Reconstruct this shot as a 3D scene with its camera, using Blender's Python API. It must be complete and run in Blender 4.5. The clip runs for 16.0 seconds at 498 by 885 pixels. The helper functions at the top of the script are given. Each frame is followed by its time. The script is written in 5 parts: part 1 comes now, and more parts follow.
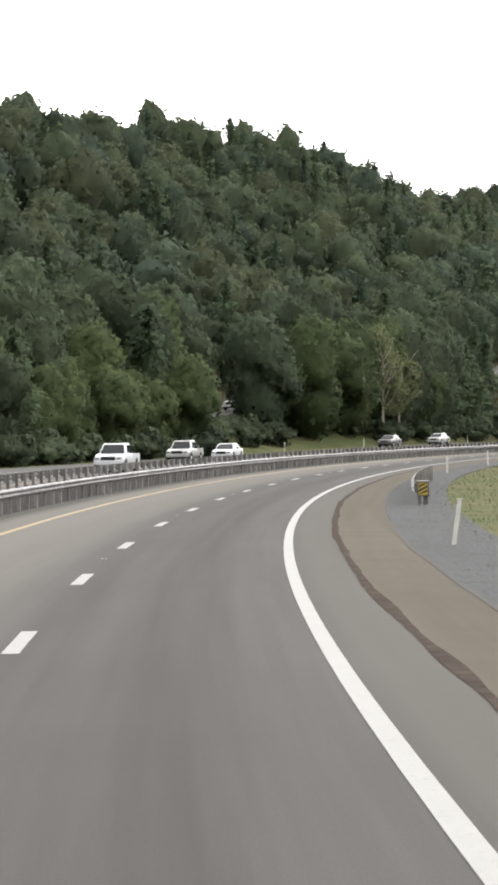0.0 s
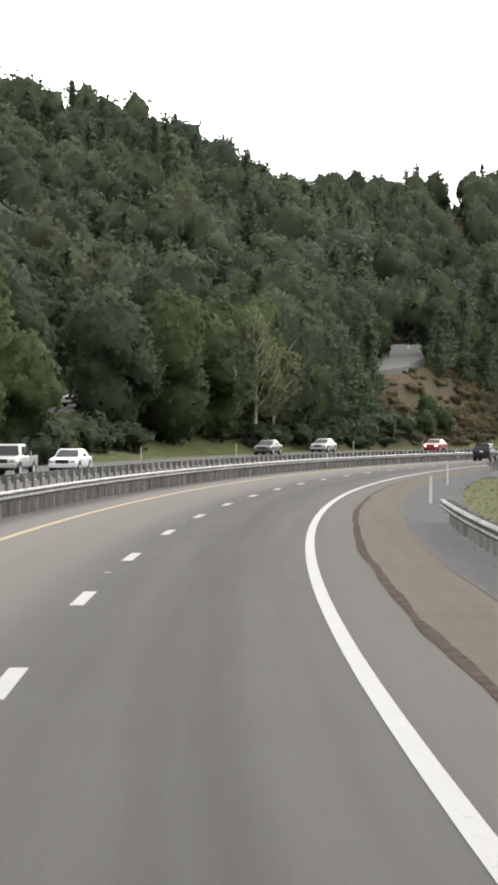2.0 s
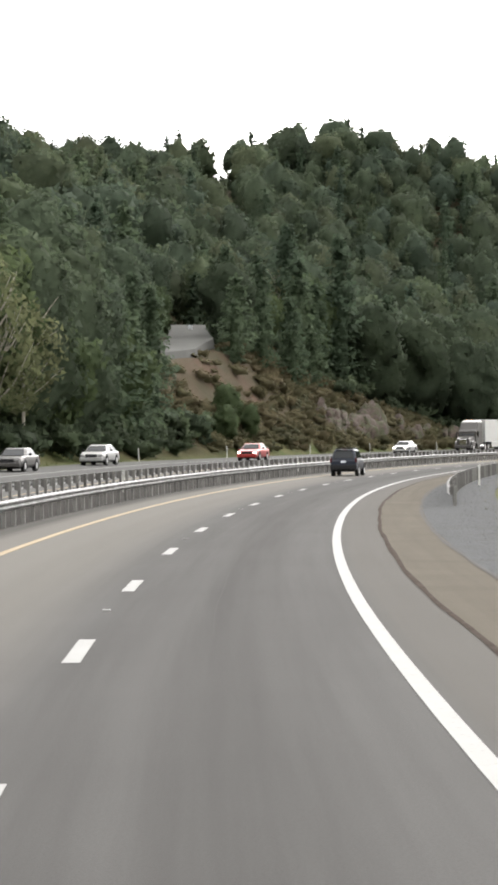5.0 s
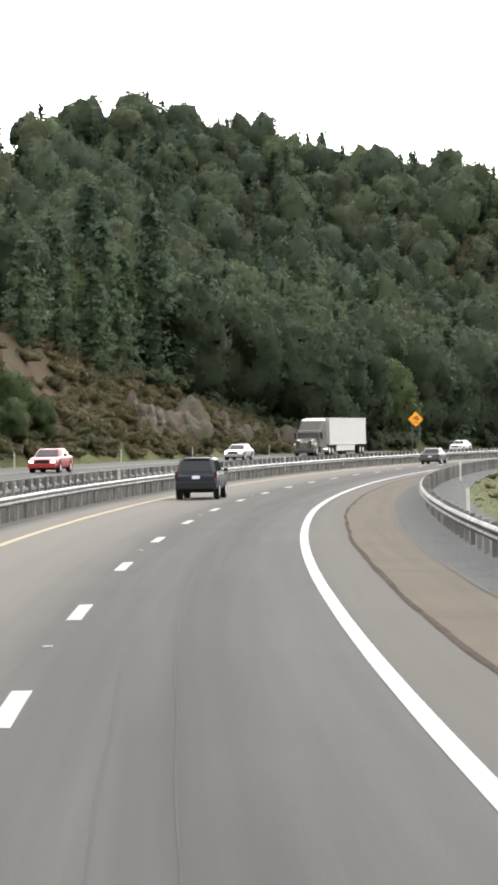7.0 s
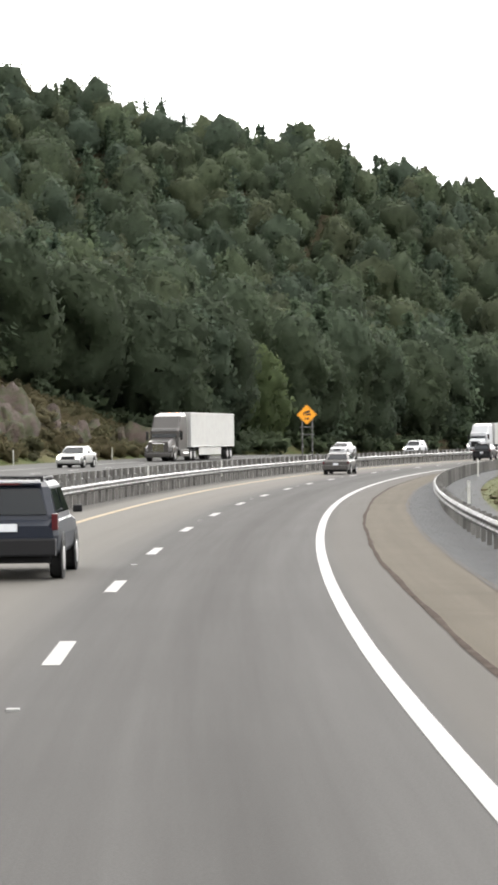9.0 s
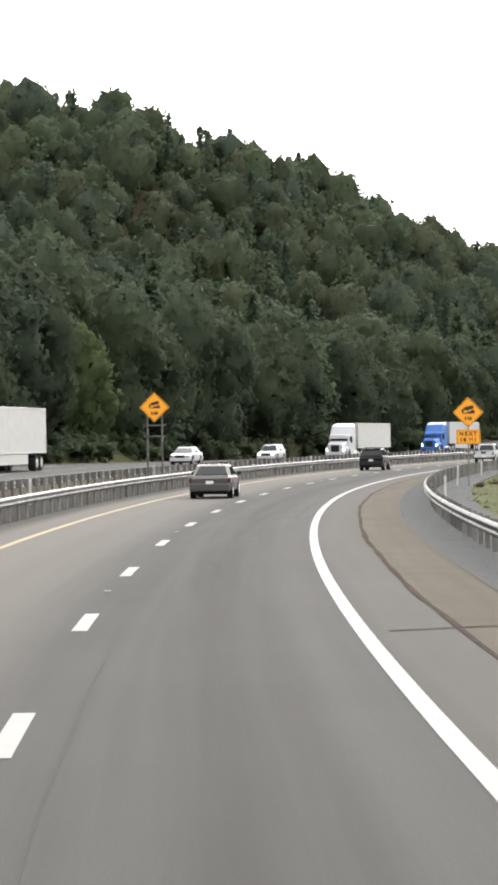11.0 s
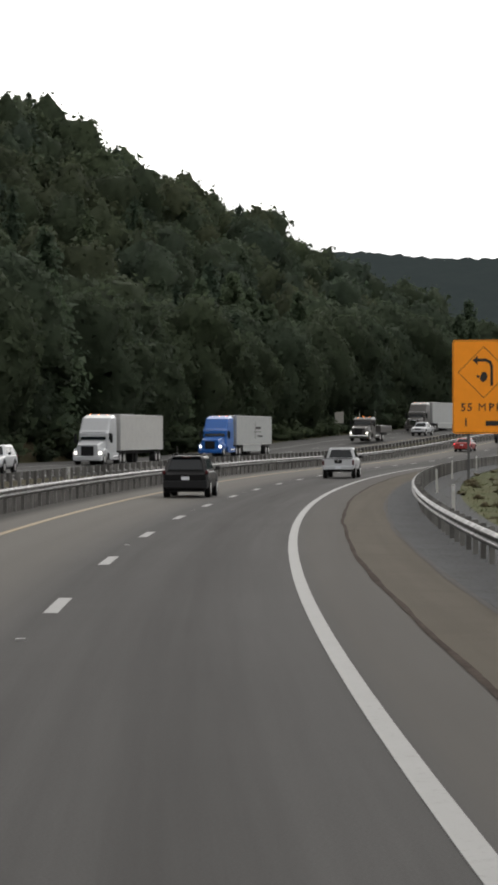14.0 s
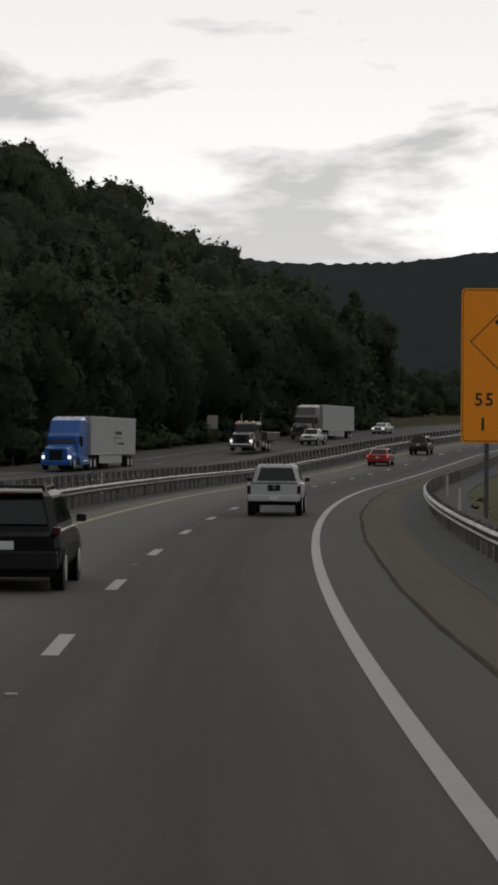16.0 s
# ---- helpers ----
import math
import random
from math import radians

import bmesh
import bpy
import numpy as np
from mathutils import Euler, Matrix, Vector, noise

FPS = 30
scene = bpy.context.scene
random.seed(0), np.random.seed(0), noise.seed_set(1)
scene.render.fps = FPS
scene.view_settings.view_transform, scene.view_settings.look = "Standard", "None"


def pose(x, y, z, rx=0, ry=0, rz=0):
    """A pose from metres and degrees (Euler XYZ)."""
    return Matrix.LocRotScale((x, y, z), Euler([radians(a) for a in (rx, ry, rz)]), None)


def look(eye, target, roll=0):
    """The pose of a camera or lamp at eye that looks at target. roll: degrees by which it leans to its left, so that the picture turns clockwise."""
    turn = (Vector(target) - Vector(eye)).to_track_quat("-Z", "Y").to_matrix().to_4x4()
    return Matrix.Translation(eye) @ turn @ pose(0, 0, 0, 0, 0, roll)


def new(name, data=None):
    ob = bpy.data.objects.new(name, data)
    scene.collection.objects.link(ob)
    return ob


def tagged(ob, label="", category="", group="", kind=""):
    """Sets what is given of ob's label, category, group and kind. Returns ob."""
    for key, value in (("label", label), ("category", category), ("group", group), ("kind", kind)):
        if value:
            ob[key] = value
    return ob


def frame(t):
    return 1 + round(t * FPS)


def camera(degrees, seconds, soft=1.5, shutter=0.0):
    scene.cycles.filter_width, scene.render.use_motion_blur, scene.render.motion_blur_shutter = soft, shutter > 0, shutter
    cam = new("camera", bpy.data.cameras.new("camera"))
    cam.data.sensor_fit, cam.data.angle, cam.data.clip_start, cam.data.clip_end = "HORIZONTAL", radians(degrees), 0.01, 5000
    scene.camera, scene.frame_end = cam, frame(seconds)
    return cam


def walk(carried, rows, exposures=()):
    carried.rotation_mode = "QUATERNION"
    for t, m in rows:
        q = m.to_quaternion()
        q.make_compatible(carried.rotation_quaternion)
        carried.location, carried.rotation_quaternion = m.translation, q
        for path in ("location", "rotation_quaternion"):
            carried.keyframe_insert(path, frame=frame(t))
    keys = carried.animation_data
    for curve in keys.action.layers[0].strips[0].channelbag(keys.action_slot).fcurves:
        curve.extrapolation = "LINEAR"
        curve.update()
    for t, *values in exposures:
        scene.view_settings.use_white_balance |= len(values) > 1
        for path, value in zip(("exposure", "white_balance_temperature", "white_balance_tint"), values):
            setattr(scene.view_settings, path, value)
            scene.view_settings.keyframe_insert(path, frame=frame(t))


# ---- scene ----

CAMERA_ROWS = [
    (0.0, 0.139, 0.746, 2.507, 89.781, 0.806, -3.825),
    (0.5, 0.354, 14.189, 2.507, 89.807, 0.625, -4.806),
    (1.0, 0.820, 27.560, 2.507, 89.769, 0.039, -5.818),
    (1.5, 1.547, 40.871, 2.507, 89.866, 0.075, -7.101),
    (2.0, 2.548, 54.224, 2.507, 89.837, -0.037, -7.956),
    (2.5, 3.806, 67.636, 2.507, 89.901, -0.122, -9.077),
    (3.0, 5.364, 81.092, 2.507, 89.929, -0.282, -10.233),
    (3.5, 7.160, 94.519, 2.507, 89.925, -0.052, -11.272),
    (4.0, 9.215, 107.909, 2.507, 89.921, 0.179, -12.287),
    (4.5, 11.527, 121.258, 2.507, 89.917, 0.410, -13.299),
    (5.0, 14.094, 134.562, 2.507, 89.913, 0.640, -14.309),
    (5.5, 16.914, 147.815, 2.507, 89.910, 0.871, -15.316),
    (6.0, 20.037, 161.103, 2.507, 89.843, 0.680, -16.873),
    (6.5, 23.478, 174.355, 2.507, 89.766, 0.751, -18.217),
    (7.0, 27.181, 187.474, 2.507, 89.920, 0.900, -19.517),
    (7.5, 31.159, 200.564, 2.507, 89.892, 1.124, -20.657),
    (8.0, 35.436, 213.715, 2.507, 89.859, 0.862, -21.699),
    (8.5, 39.950, 227.014, 2.507, 89.873, 0.736, -22.762),
    (9.0, 44.741, 240.216, 2.507, 89.887, 0.610, -23.844),
    (9.5, 49.809, 253.316, 2.507, 89.901, 0.484, -24.943),
    (10.0, 55.155, 266.306, 2.507, 89.915, 0.359, -26.038),
    (10.5, 60.772, 279.182, 2.507, 89.929, 0.233, -27.105),
    (11.0, 66.736, 291.848, 2.507, 89.920, 0.744, -28.636),
    (11.5, 72.837, 304.244, 2.507, 89.826, 0.489, -30.151),
    (12.0, 79.184, 316.495, 2.507, 89.816, 0.813, -31.089),
    (12.5, 85.816, 328.653, 2.507, 89.800, 0.792, -32.112),
    (13.0, 92.725, 340.723, 2.507, 89.871, 0.576, -33.489),
    (13.5, 99.799, 352.782, 2.507, 89.832, 0.219, -34.724),
    (14.0, 107.124, 364.570, 2.507, 89.826, 0.085, -35.553),
    (14.5, 114.552, 376.126, 2.507, 89.801, -0.105, -36.432),
    (15.0, 122.106, 387.474, 2.507, 89.879, -0.647, -37.478),
    (15.5, 129.888, 398.509, 2.507, 90.080, 0.135, -38.398),
    (16.0, 137.764, 409.346, 2.507, 90.032, -0.428, -39.420),
]

cam = camera(12.29, 16.0, soft=3.4)
BASE = 1.22
walk(cam, [(t, pose(x, y, z, rx, ry, rz)) for t, x, y, z, rx, ry, rz in CAMERA_ROWS],
     exposures=[(t, BASE + e) for t, e in ((0.0, -0.05), (3.0, -0.1), (5.5, 0.1), (7.0, 0.2), (10.5, 0.17), (11.0, 0.05), (12.0, -0.29),
                                           (12.5, -0.4), (13.0, -0.7), (14.0, -1.26), (15.0, -1.82), (15.5, -2.2), (16.0, -2.4))])

# ---- world: broken overcast over a pale sky, soft sun behind it ----
SUN_ELEV, SUN_AZ = radians(38), radians(46)
world = bpy.data.worlds.new("overcast_sky")
scene.world = world
world.use_nodes = True
wt = world.node_tree
wn, wl = wt.nodes, wt.links
bg = wn["Background"]
bg.inputs[1].default_value = 0.075
sky = wn.new("ShaderNodeTexSky")
sky.sky_type = "NISHITA"
sky.sun_disc = False
sky.sun_elevation, sky.sun_rotation = SUN_ELEV, SUN_AZ
tco = wn.new("ShaderNodeTexCoord")
sep = wn.new("ShaderNodeSeparateXYZ")
wl.new(tco.outputs["Generated"], sep.inputs[0])


def wmath(op, a, b):
    n = wn.new("ShaderNodeMath")
    n.operation = op
    for i, v in enumerate((a, b)):
        if isinstance(v, (int, float)):
            n.inputs[i].default_value = v
        else:
            wl.new(v, n.inputs[i])
    return n.outputs[0]


comb = wn.new("ShaderNodeCombineXYZ")
wl.new(sep.outputs[0], comb.inputs[0])
wl.new(sep.outputs[1], comb.inputs[1])
wl.new(wmath("MULTIPLY", sep.outputs[2], 3.4), comb.inputs[2])
cl = wn.new("ShaderNodeTexNoise")
cl.inputs["Scale"].default_value = 11.0
cl.inputs["Detail"].default_value = 7.0
cl.inputs["Roughness"].default_value = 0.55
cl.inputs["Distortion"].default_value = 0.25
wl.new(comb.outputs[0], cl.inputs["Vector"])
ramp = wn.new("ShaderNodeValToRGB")
ramp.color_ramp.elements[0].position, ramp.color_ramp.elements[0].color = 0.43, (12.0, 11.9, 11.9, 1)
ramp.color_ramp.elements[1].position, ramp.color_ramp.elements[1].color = 0.57, (21.0, 20.6, 20.0, 1)
bank = wmath("MINIMUM", wmath("MULTIPLY", wmath("SUBTRACT", sep.outputs[2], 0.115), 2.0), 0.12)
wl.new(wmath("ADD", cl.outputs["Fac"], bank), ramp.inputs[0])
wmix = wn.new("ShaderNodeMix")
wmix.data_type = "RGBA"
wmix.inputs[0].default_value = 0.88
wl.new(sky.outputs[0], wmix.inputs[6])
glowing = wmath("ADD", wmath("MULTIPLY", wmath("POWER", wmath("SUBTRACT", 1.0, wmath("MAXIMUM", sep.outputs[2], 0.0)), 4.0), 1.1), 0.92)
haze = wn.new("ShaderNodeMix")
haze.data_type, haze.blend_type = "RGBA", "MULTIPLY"
haze.inputs[0].default_value = 1.0
wl.new(ramp.outputs[0], haze.inputs[6])
wl.new(glowing, haze.inputs[7])
wl.new(haze.outputs[2], wmix.inputs[7])
wl.new(wmix.outputs[2], bg.inputs[0])
sun = new("sun", bpy.data.lights.new("sun", "SUN"))
sun.data.energy, sun.data.angle, sun.data.color = 1.7, radians(60), (1.0, 0.97, 0.93)
sun.matrix_world = look((0, 0, 300), (-math.sin(SUN_AZ) * math.cos(SUN_ELEV) * 300, -math.cos(SUN_AZ) * math.cos(SUN_ELEV) * 300,
                                      300 - 300 * math.sin(SUN_ELEV)))

# ---- materials ----
class Nodes:
    """A node material, wired step by step."""

    def __init__(self, name, rough=0.8, metal=0.0, spec=0.3):
        self.m = bpy.data.materials.new(name)
        self.m.use_nodes = True
        self.t = self.m.node_tree
        self.b = self.t.nodes["Principled BSDF"]
        self.b.inputs["Roughness"].default_value = rough
        self.b.inputs["Metallic"].default_value = metal
        self.b.inputs["Specular IOR Level"].default_value = spec

    def put(self, value, socket):
        if isinstance(value, tuple):
            socket.default_value = (*value, 1) if len(value) == 3 and len(socket.default_value) == 4 else value
        elif isinstance(value, (int, float)):
            socket.default_value = value
        else:
            self.t.links.new(value, socket)

    def coords(self, which="Object"):
        return self.t.nodes.new("ShaderNodeTexCoord").outputs[which]

    def noise(self, scale, detail=3.0, vec=None, rough=0.5):
        n = self.t.nodes.new("ShaderNodeTexNoise")
        n.inputs["Scale"].default_value, n.inputs["Detail"].default_value, n.inputs["Roughness"].default_value = scale, detail, rough
        self.t.links.new(vec if vec is not None else self.coords(), n.inputs["Vector"])
        return n.outputs["Fac"]

    def voronoi(self, scale, vec=None, out="Distance"):
        n = self.t.nodes.new("ShaderNodeTexVoronoi")
        n.inputs["Scale"].default_value = scale
        self.t.links.new(vec if vec is not None else self.coords(), n.inputs["Vector"])
        return n.outputs[out]

    def ramp(self, fac, *stops):
        n = self.t.nodes.new("ShaderNodeValToRGB")
        els = n.color_ramp.elements
        while len(els) < len(stops):
            els.new(0.5)
        for e, (p, c) in zip(els, stops):
            e.position = p
            e.color = (*c, 1) if isinstance(c, tuple) else (c, c, c, 1)
        self.put(fac, n.inputs[0])
        return n.outputs[0]

    def mix(self, fac, a, b, mode="MIX"):
        n = self.t.nodes.new("ShaderNodeMix")
        n.data_type, n.blend_type = "RGBA", mode
        self.put(fac, n.inputs[0])
        self.put(a, n.inputs[6])
        self.put(b, n.inputs[7])
        return n.outputs[2]

    def math(self, op, a, b=0.0):
        n = self.t.nodes.new("ShaderNodeMath")
        n.operation = op
        self.put(a, n.inputs[0])
        self.put(b, n.inputs[1])
        return n.outputs[0]

    def uv(self):
        n = self.t.nodes.new("ShaderNodeSeparateXYZ")
        self.t.links.new(self.coords("UV"), n.inputs[0])
        return n.outputs[0], n.outputs[1]

    def random(self):
        return self.t.nodes.new("ShaderNodeObjectInfo").outputs["Random"]

    def island(self):
        return self.t.nodes.new("ShaderNodeNewGeometry").outputs["Random Per Island"]

    def done(self, color=None, bump=None, strength=0.3, dist=0.02, rough=None):
        if color is not None:
            self.put(color, self.b.inputs["Base Color"])
        if rough is not None:
            self.put(rough, self.b.inputs["Roughness"])
        if bump is not None:
            n = self.t.nodes.new("ShaderNodeBump")
            n.inputs["Strength"].default_value, n.inputs["Distance"].default_value = strength, dist
            self.t.links.new(bump, n.inputs["Height"])
            self.t.links.new(n.outputs[0], self.b.inputs["Normal"])
        return self.m


def asphalt(name, dark, light, dark_bands=()):
    """Worn asphalt: fine stone, broad patches, and darker bands, oil and tyres in the lanes, at the given offsets
    (centre, half width, depth).
    """
    k = Nodes(name, 0.95, 0.0, 0.05)
    base = k.mix(k.noise(0.22, 4.0), dark, light)
    base = k.mix(k.math("MULTIPLY", k.noise(38.0, 2.0), 0.5), base, (0.02, 0.02, 0.02))
    lat, along = k.uv()
    stretch = k.t.nodes.new("ShaderNodeCombineXYZ")
    k.put(k.math("MULTIPLY", lat, 2.2), stretch.inputs[0])
    k.put(k.math("MULTIPLY", along, 0.045), stretch.inputs[1])
    streak = k.noise(1.0, 5.0, stretch.outputs[0], 0.6)
    base = k.mix(k.ramp(streak, (0.38, 0.0), (0.68, 0.45)), base, tuple(c * 0.62 for c in dark))
    if dark_bands and dark_bands[0][0] == 0.36:
        base = k.mix(k.math("MULTIPLY", k.ramp(k.math("MULTIPLY", k.math("SUBTRACT", -1.7, lat), 0.7), (0.0, 0.0), (1.0, 1.0)), 0.8), base, (0.108, 0.102, 0.093))
        base = k.mix(k.math("MULTIPLY", k.ramp(k.math("SUBTRACT", lat, 2.0), (0.2, 0.0), (0.6, 1.0)), 0.5), base, (0.079, 0.0735, 0.0655))
    if not dark_bands:
        across = k.t.nodes.new("ShaderNodeCombineXYZ")
        k.put(k.math("MULTIPLY", lat, 0.2), across.inputs[0])
        k.put(k.math("MULTIPLY", along, 0.55), across.inputs[1])
        base = k.mix(k.ramp(k.noise(1.0, 5.0, across.outputs[0], 0.6), (0.5, 0.0), (0.68, 0.4)), base, tuple(c * 0.66 for c in dark))
    for centre, half, depth in dark_bands:
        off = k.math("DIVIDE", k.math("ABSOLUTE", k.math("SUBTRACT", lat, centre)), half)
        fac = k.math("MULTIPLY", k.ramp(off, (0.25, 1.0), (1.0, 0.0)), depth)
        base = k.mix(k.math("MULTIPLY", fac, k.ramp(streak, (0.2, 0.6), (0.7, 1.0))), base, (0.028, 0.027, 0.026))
    return k.done(base, k.noise(60.0, 2.0), 0.25, 0.01)


# the last band darkens the asphalt along the median guardrail's foot
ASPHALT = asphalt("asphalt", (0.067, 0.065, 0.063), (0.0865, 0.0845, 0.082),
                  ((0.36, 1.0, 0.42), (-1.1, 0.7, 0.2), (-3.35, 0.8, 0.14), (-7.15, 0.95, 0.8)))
ASPHALT_FAR = asphalt("asphalt_pale", (0.086, 0.085, 0.083), (0.112, 0.11, 0.107), ((-14.0, 0.7, 0.25), (-17.6, 0.7, 0.25)))
SHOULDER = asphalt("brown_asphalt", (0.076, 0.066, 0.0515), (0.099, 0.087, 0.068), ())
SIDE_ROAD = asphalt("pale_side_road", (0.085, 0.085, 0.08), (0.12, 0.12, 0.115), ())


def paint(name, color, worn):
    k = Nodes(name, 0.75, 0.0, 0.25)
    f = k.ramp(k.noise(9.0, 6.0, None, 0.7), (0.56, 0.0), (0.72, 1.0))
    c = k.mix(k.math("MULTIPLY", f, 0.7), color, worn)
    return k.done(k.mix(k.math("MULTIPLY", k.noise(1.3), 0.3), c, worn), k.noise(70.0), 0.15, 0.005)


WHITE_LINE = paint("white_road_paint", (0.212, 0.212, 0.207), (0.13, 0.127, 0.122))
YELLOW_LINE = paint("yellow_road_paint", (0.2, 0.15, 0.082), (0.115, 0.096, 0.07))

k = Nodes("tar_seal", 0.95, 0.0, 0.02)
TAR = k.done(k.mix(k.ramp(k.noise(2.2, 5.0, None, 0.65), (0.35, 0.0), (0.65, 1.0)), (0.026, 0.02, 0.017), (0.05, 0.04, 0.033)))

k = Nodes("hairline_crack", 0.95, 0.0, 0.02)
CRACK = k.done(k.mix(k.noise(0.8), (0.06, 0.058, 0.056), (0.078, 0.0755, 0.073)))

# mottled near-black colour for the strip under and between the guardrails
k = Nodes("dark_median", 0.97, 0.0, 0.05)
DARK_STRIP = k.done(k.mix(k.noise(0.9, 6.0, None, 0.65), (0.014, 0.013, 0.012), (0.034, 0.031, 0.028)), k.noise(14.0, 4.0), 0.6, 0.03)

k = Nodes("gravel", 0.95, 0.0, 0.15)
c = k.mix(k.noise(0.35, 4.0), (0.037, 0.039, 0.041), (0.062, 0.065, 0.068))
c = k.mix(k.math("MULTIPLY", k.ramp(k.voronoi(14.0), (0.1, 0.0), (0.6, 1.0)), 0.5), c, (0.03, 0.03, 0.03))
c = k.mix(k.ramp(k.noise(0.9, 6.0, None, 0.7), (0.5, 0.0), (0.7, 0.6)), c, (0.026, 0.025, 0.022))
GRAVEL = k.done(c, k.voronoi(9.0), 0.8, 0.05)

k = Nodes("grass_blade", 0.85, 0.0, 0.1)
BLADE = k.done(k.mix(k.island(), (0.05, 0.06, 0.018), (0.085, 0.08, 0.034)))

# one land sheet: mown grass, forest floor and bare cut bank told apart by a painted mask that follows the land's use
k = Nodes("land", 0.97, 0.0, 0.08)
use, bare = k.uv()
lawn = k.mix(k.ramp(k.noise(0.25, 5.0), (0.4, 0.0), (0.62, 1.0)), (0.046, 0.056, 0.021), (0.082, 0.073, 0.038))
lawn = k.mix(k.math("MULTIPLY", k.noise(9.0, 4.0), 0.55), lawn, (0.035, 0.05, 0.012))
floor_c = k.mix(k.noise(0.5, 6.0), (0.022, 0.024, 0.012), (0.055, 0.042, 0.024))
earth = k.mix(k.ramp(k.noise(0.16, 6.0, None, 0.6), (0.4, 0.0), (0.62, 1.0)), (0.056, 0.036, 0.025), (0.036, 0.031, 0.019))
earth = k.mix(k.ramp(k.noise(1.3, 5.0, None, 0.65), (0.45, 0.0), (0.65, 0.6)), earth, (0.034, 0.032, 0.016))
c = k.mix(use, lawn, floor_c)
c = k.mix(bare, c, earth)
LAND = k.done(c, k.noise(0.9, 7.0, None, 0.65), 0.8, 0.4)


def leaves(name, dark, light, warm=(0.085, 0.078, 0.034), cool=(0.03, 0.046, 0.038), lift=0.32, relief=0.22, thin=0.5):
    """Foliage: broad drifts of tone over the slope, a tone and a hue for each tree, a little of both for each spray, and leaves thin enough to let light through."""
    dark, light, warm, cool = (tuple(v * (1 + 1.5 * thin) for v in q) for q in (dark, light, warm, cool))
    k = Nodes(name, 0.85, 0.0, 0.08 if thin else 0.0)
    where = k.t.nodes.new("ShaderNodeNewGeometry").outputs["Position"]
    c = k.mix(k.ramp(k.noise(0.055, 3.0, where), (0.36, 0.0), (0.64, 1.0)), dark, light)
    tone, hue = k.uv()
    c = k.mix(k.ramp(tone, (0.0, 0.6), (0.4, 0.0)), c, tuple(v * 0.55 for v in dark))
    c = k.mix(k.ramp(tone, (0.6, 0.0), (1.0, 0.7)), c, tuple(v * 1.3 for v in light))
    c = k.mix(k.ramp(hue, (0.0, 0.6), (0.35, 0.0)), c, cool)
    c = k.mix(k.ramp(hue, (0.62, 0.0), (1.0, 0.38)), c, warm)
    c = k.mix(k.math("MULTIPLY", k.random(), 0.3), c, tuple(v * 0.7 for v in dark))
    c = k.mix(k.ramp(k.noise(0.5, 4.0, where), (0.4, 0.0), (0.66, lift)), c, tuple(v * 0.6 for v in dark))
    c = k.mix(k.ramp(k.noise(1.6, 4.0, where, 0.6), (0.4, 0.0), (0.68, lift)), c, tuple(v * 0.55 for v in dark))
    k.done(c, k.noise(1.0, 7.0, where, 0.68), 0.6, relief)
    if thin:
        through_leaf = k.t.nodes.new("ShaderNodeBsdfTranslucent")
        k.put(c, through_leaf.inputs["Color"])
        both = k.t.nodes.new("ShaderNodeMixShader")
        both.inputs[0].default_value = thin
        k.t.links.new(k.b.outputs[0], both.inputs[1])
        k.t.links.new(through_leaf.outputs[0], both.inputs[2])
        k.t.links.new(both.outputs[0], k.t.nodes["Material Output"].inputs["Surface"])
    return k.m


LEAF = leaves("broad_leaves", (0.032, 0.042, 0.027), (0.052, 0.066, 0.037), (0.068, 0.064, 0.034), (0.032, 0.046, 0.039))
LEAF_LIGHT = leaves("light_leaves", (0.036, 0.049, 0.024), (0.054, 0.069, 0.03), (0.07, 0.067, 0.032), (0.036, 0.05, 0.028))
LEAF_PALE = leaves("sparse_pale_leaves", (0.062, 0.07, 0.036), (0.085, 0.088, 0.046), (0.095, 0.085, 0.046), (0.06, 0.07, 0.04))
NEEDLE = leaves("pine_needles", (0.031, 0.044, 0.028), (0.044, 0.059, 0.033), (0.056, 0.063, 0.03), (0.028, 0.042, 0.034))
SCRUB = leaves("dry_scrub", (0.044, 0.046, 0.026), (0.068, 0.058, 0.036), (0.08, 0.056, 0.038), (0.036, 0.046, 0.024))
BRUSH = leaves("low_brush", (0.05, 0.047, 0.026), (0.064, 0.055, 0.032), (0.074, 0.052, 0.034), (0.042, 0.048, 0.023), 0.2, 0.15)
# distance haze is put into this bluish leaf colour of the far ridges
FAR_LEAF = leaves("haze_tinted_leaves", (0.03, 0.038, 0.0385), (0.045, 0.055, 0.052), (0.042, 0.049, 0.045), (0.03, 0.038, 0.039), 0.3, thin=0.0)

k = Nodes("bark", 0.95, 0.0, 0.1)
BARK = k.done(k.mix(k.noise(4.0, 5.0), (0.045, 0.04, 0.034), (0.1, 0.09, 0.078)), k.noise(9.0, 5.0), 0.8, 0.05)

k = Nodes("pale_bark", 0.95, 0.0, 0.1)
PALE_BARK = k.done(k.mix(k.noise(1.2, 5.0), (0.15, 0.14, 0.115), (0.27, 0.25, 0.21)), k.noise(9.0, 5.0), 0.6, 0.03)

k = Nodes("rock", 0.92, 0.0, 0.2)
c = k.mix(k.noise(0.5, 7.0, None, 0.65), (0.034, 0.026, 0.022), (0.075, 0.056, 0.048))
ROCK = k.done(k.mix(k.ramp(k.noise(0.9, 5.0), (0.45, 0.0), (0.6, 0.8)), c, (0.035, 0.042, 0.018)), k.noise(2.4, 8.0, None, 0.7), 1.0, 0.3)

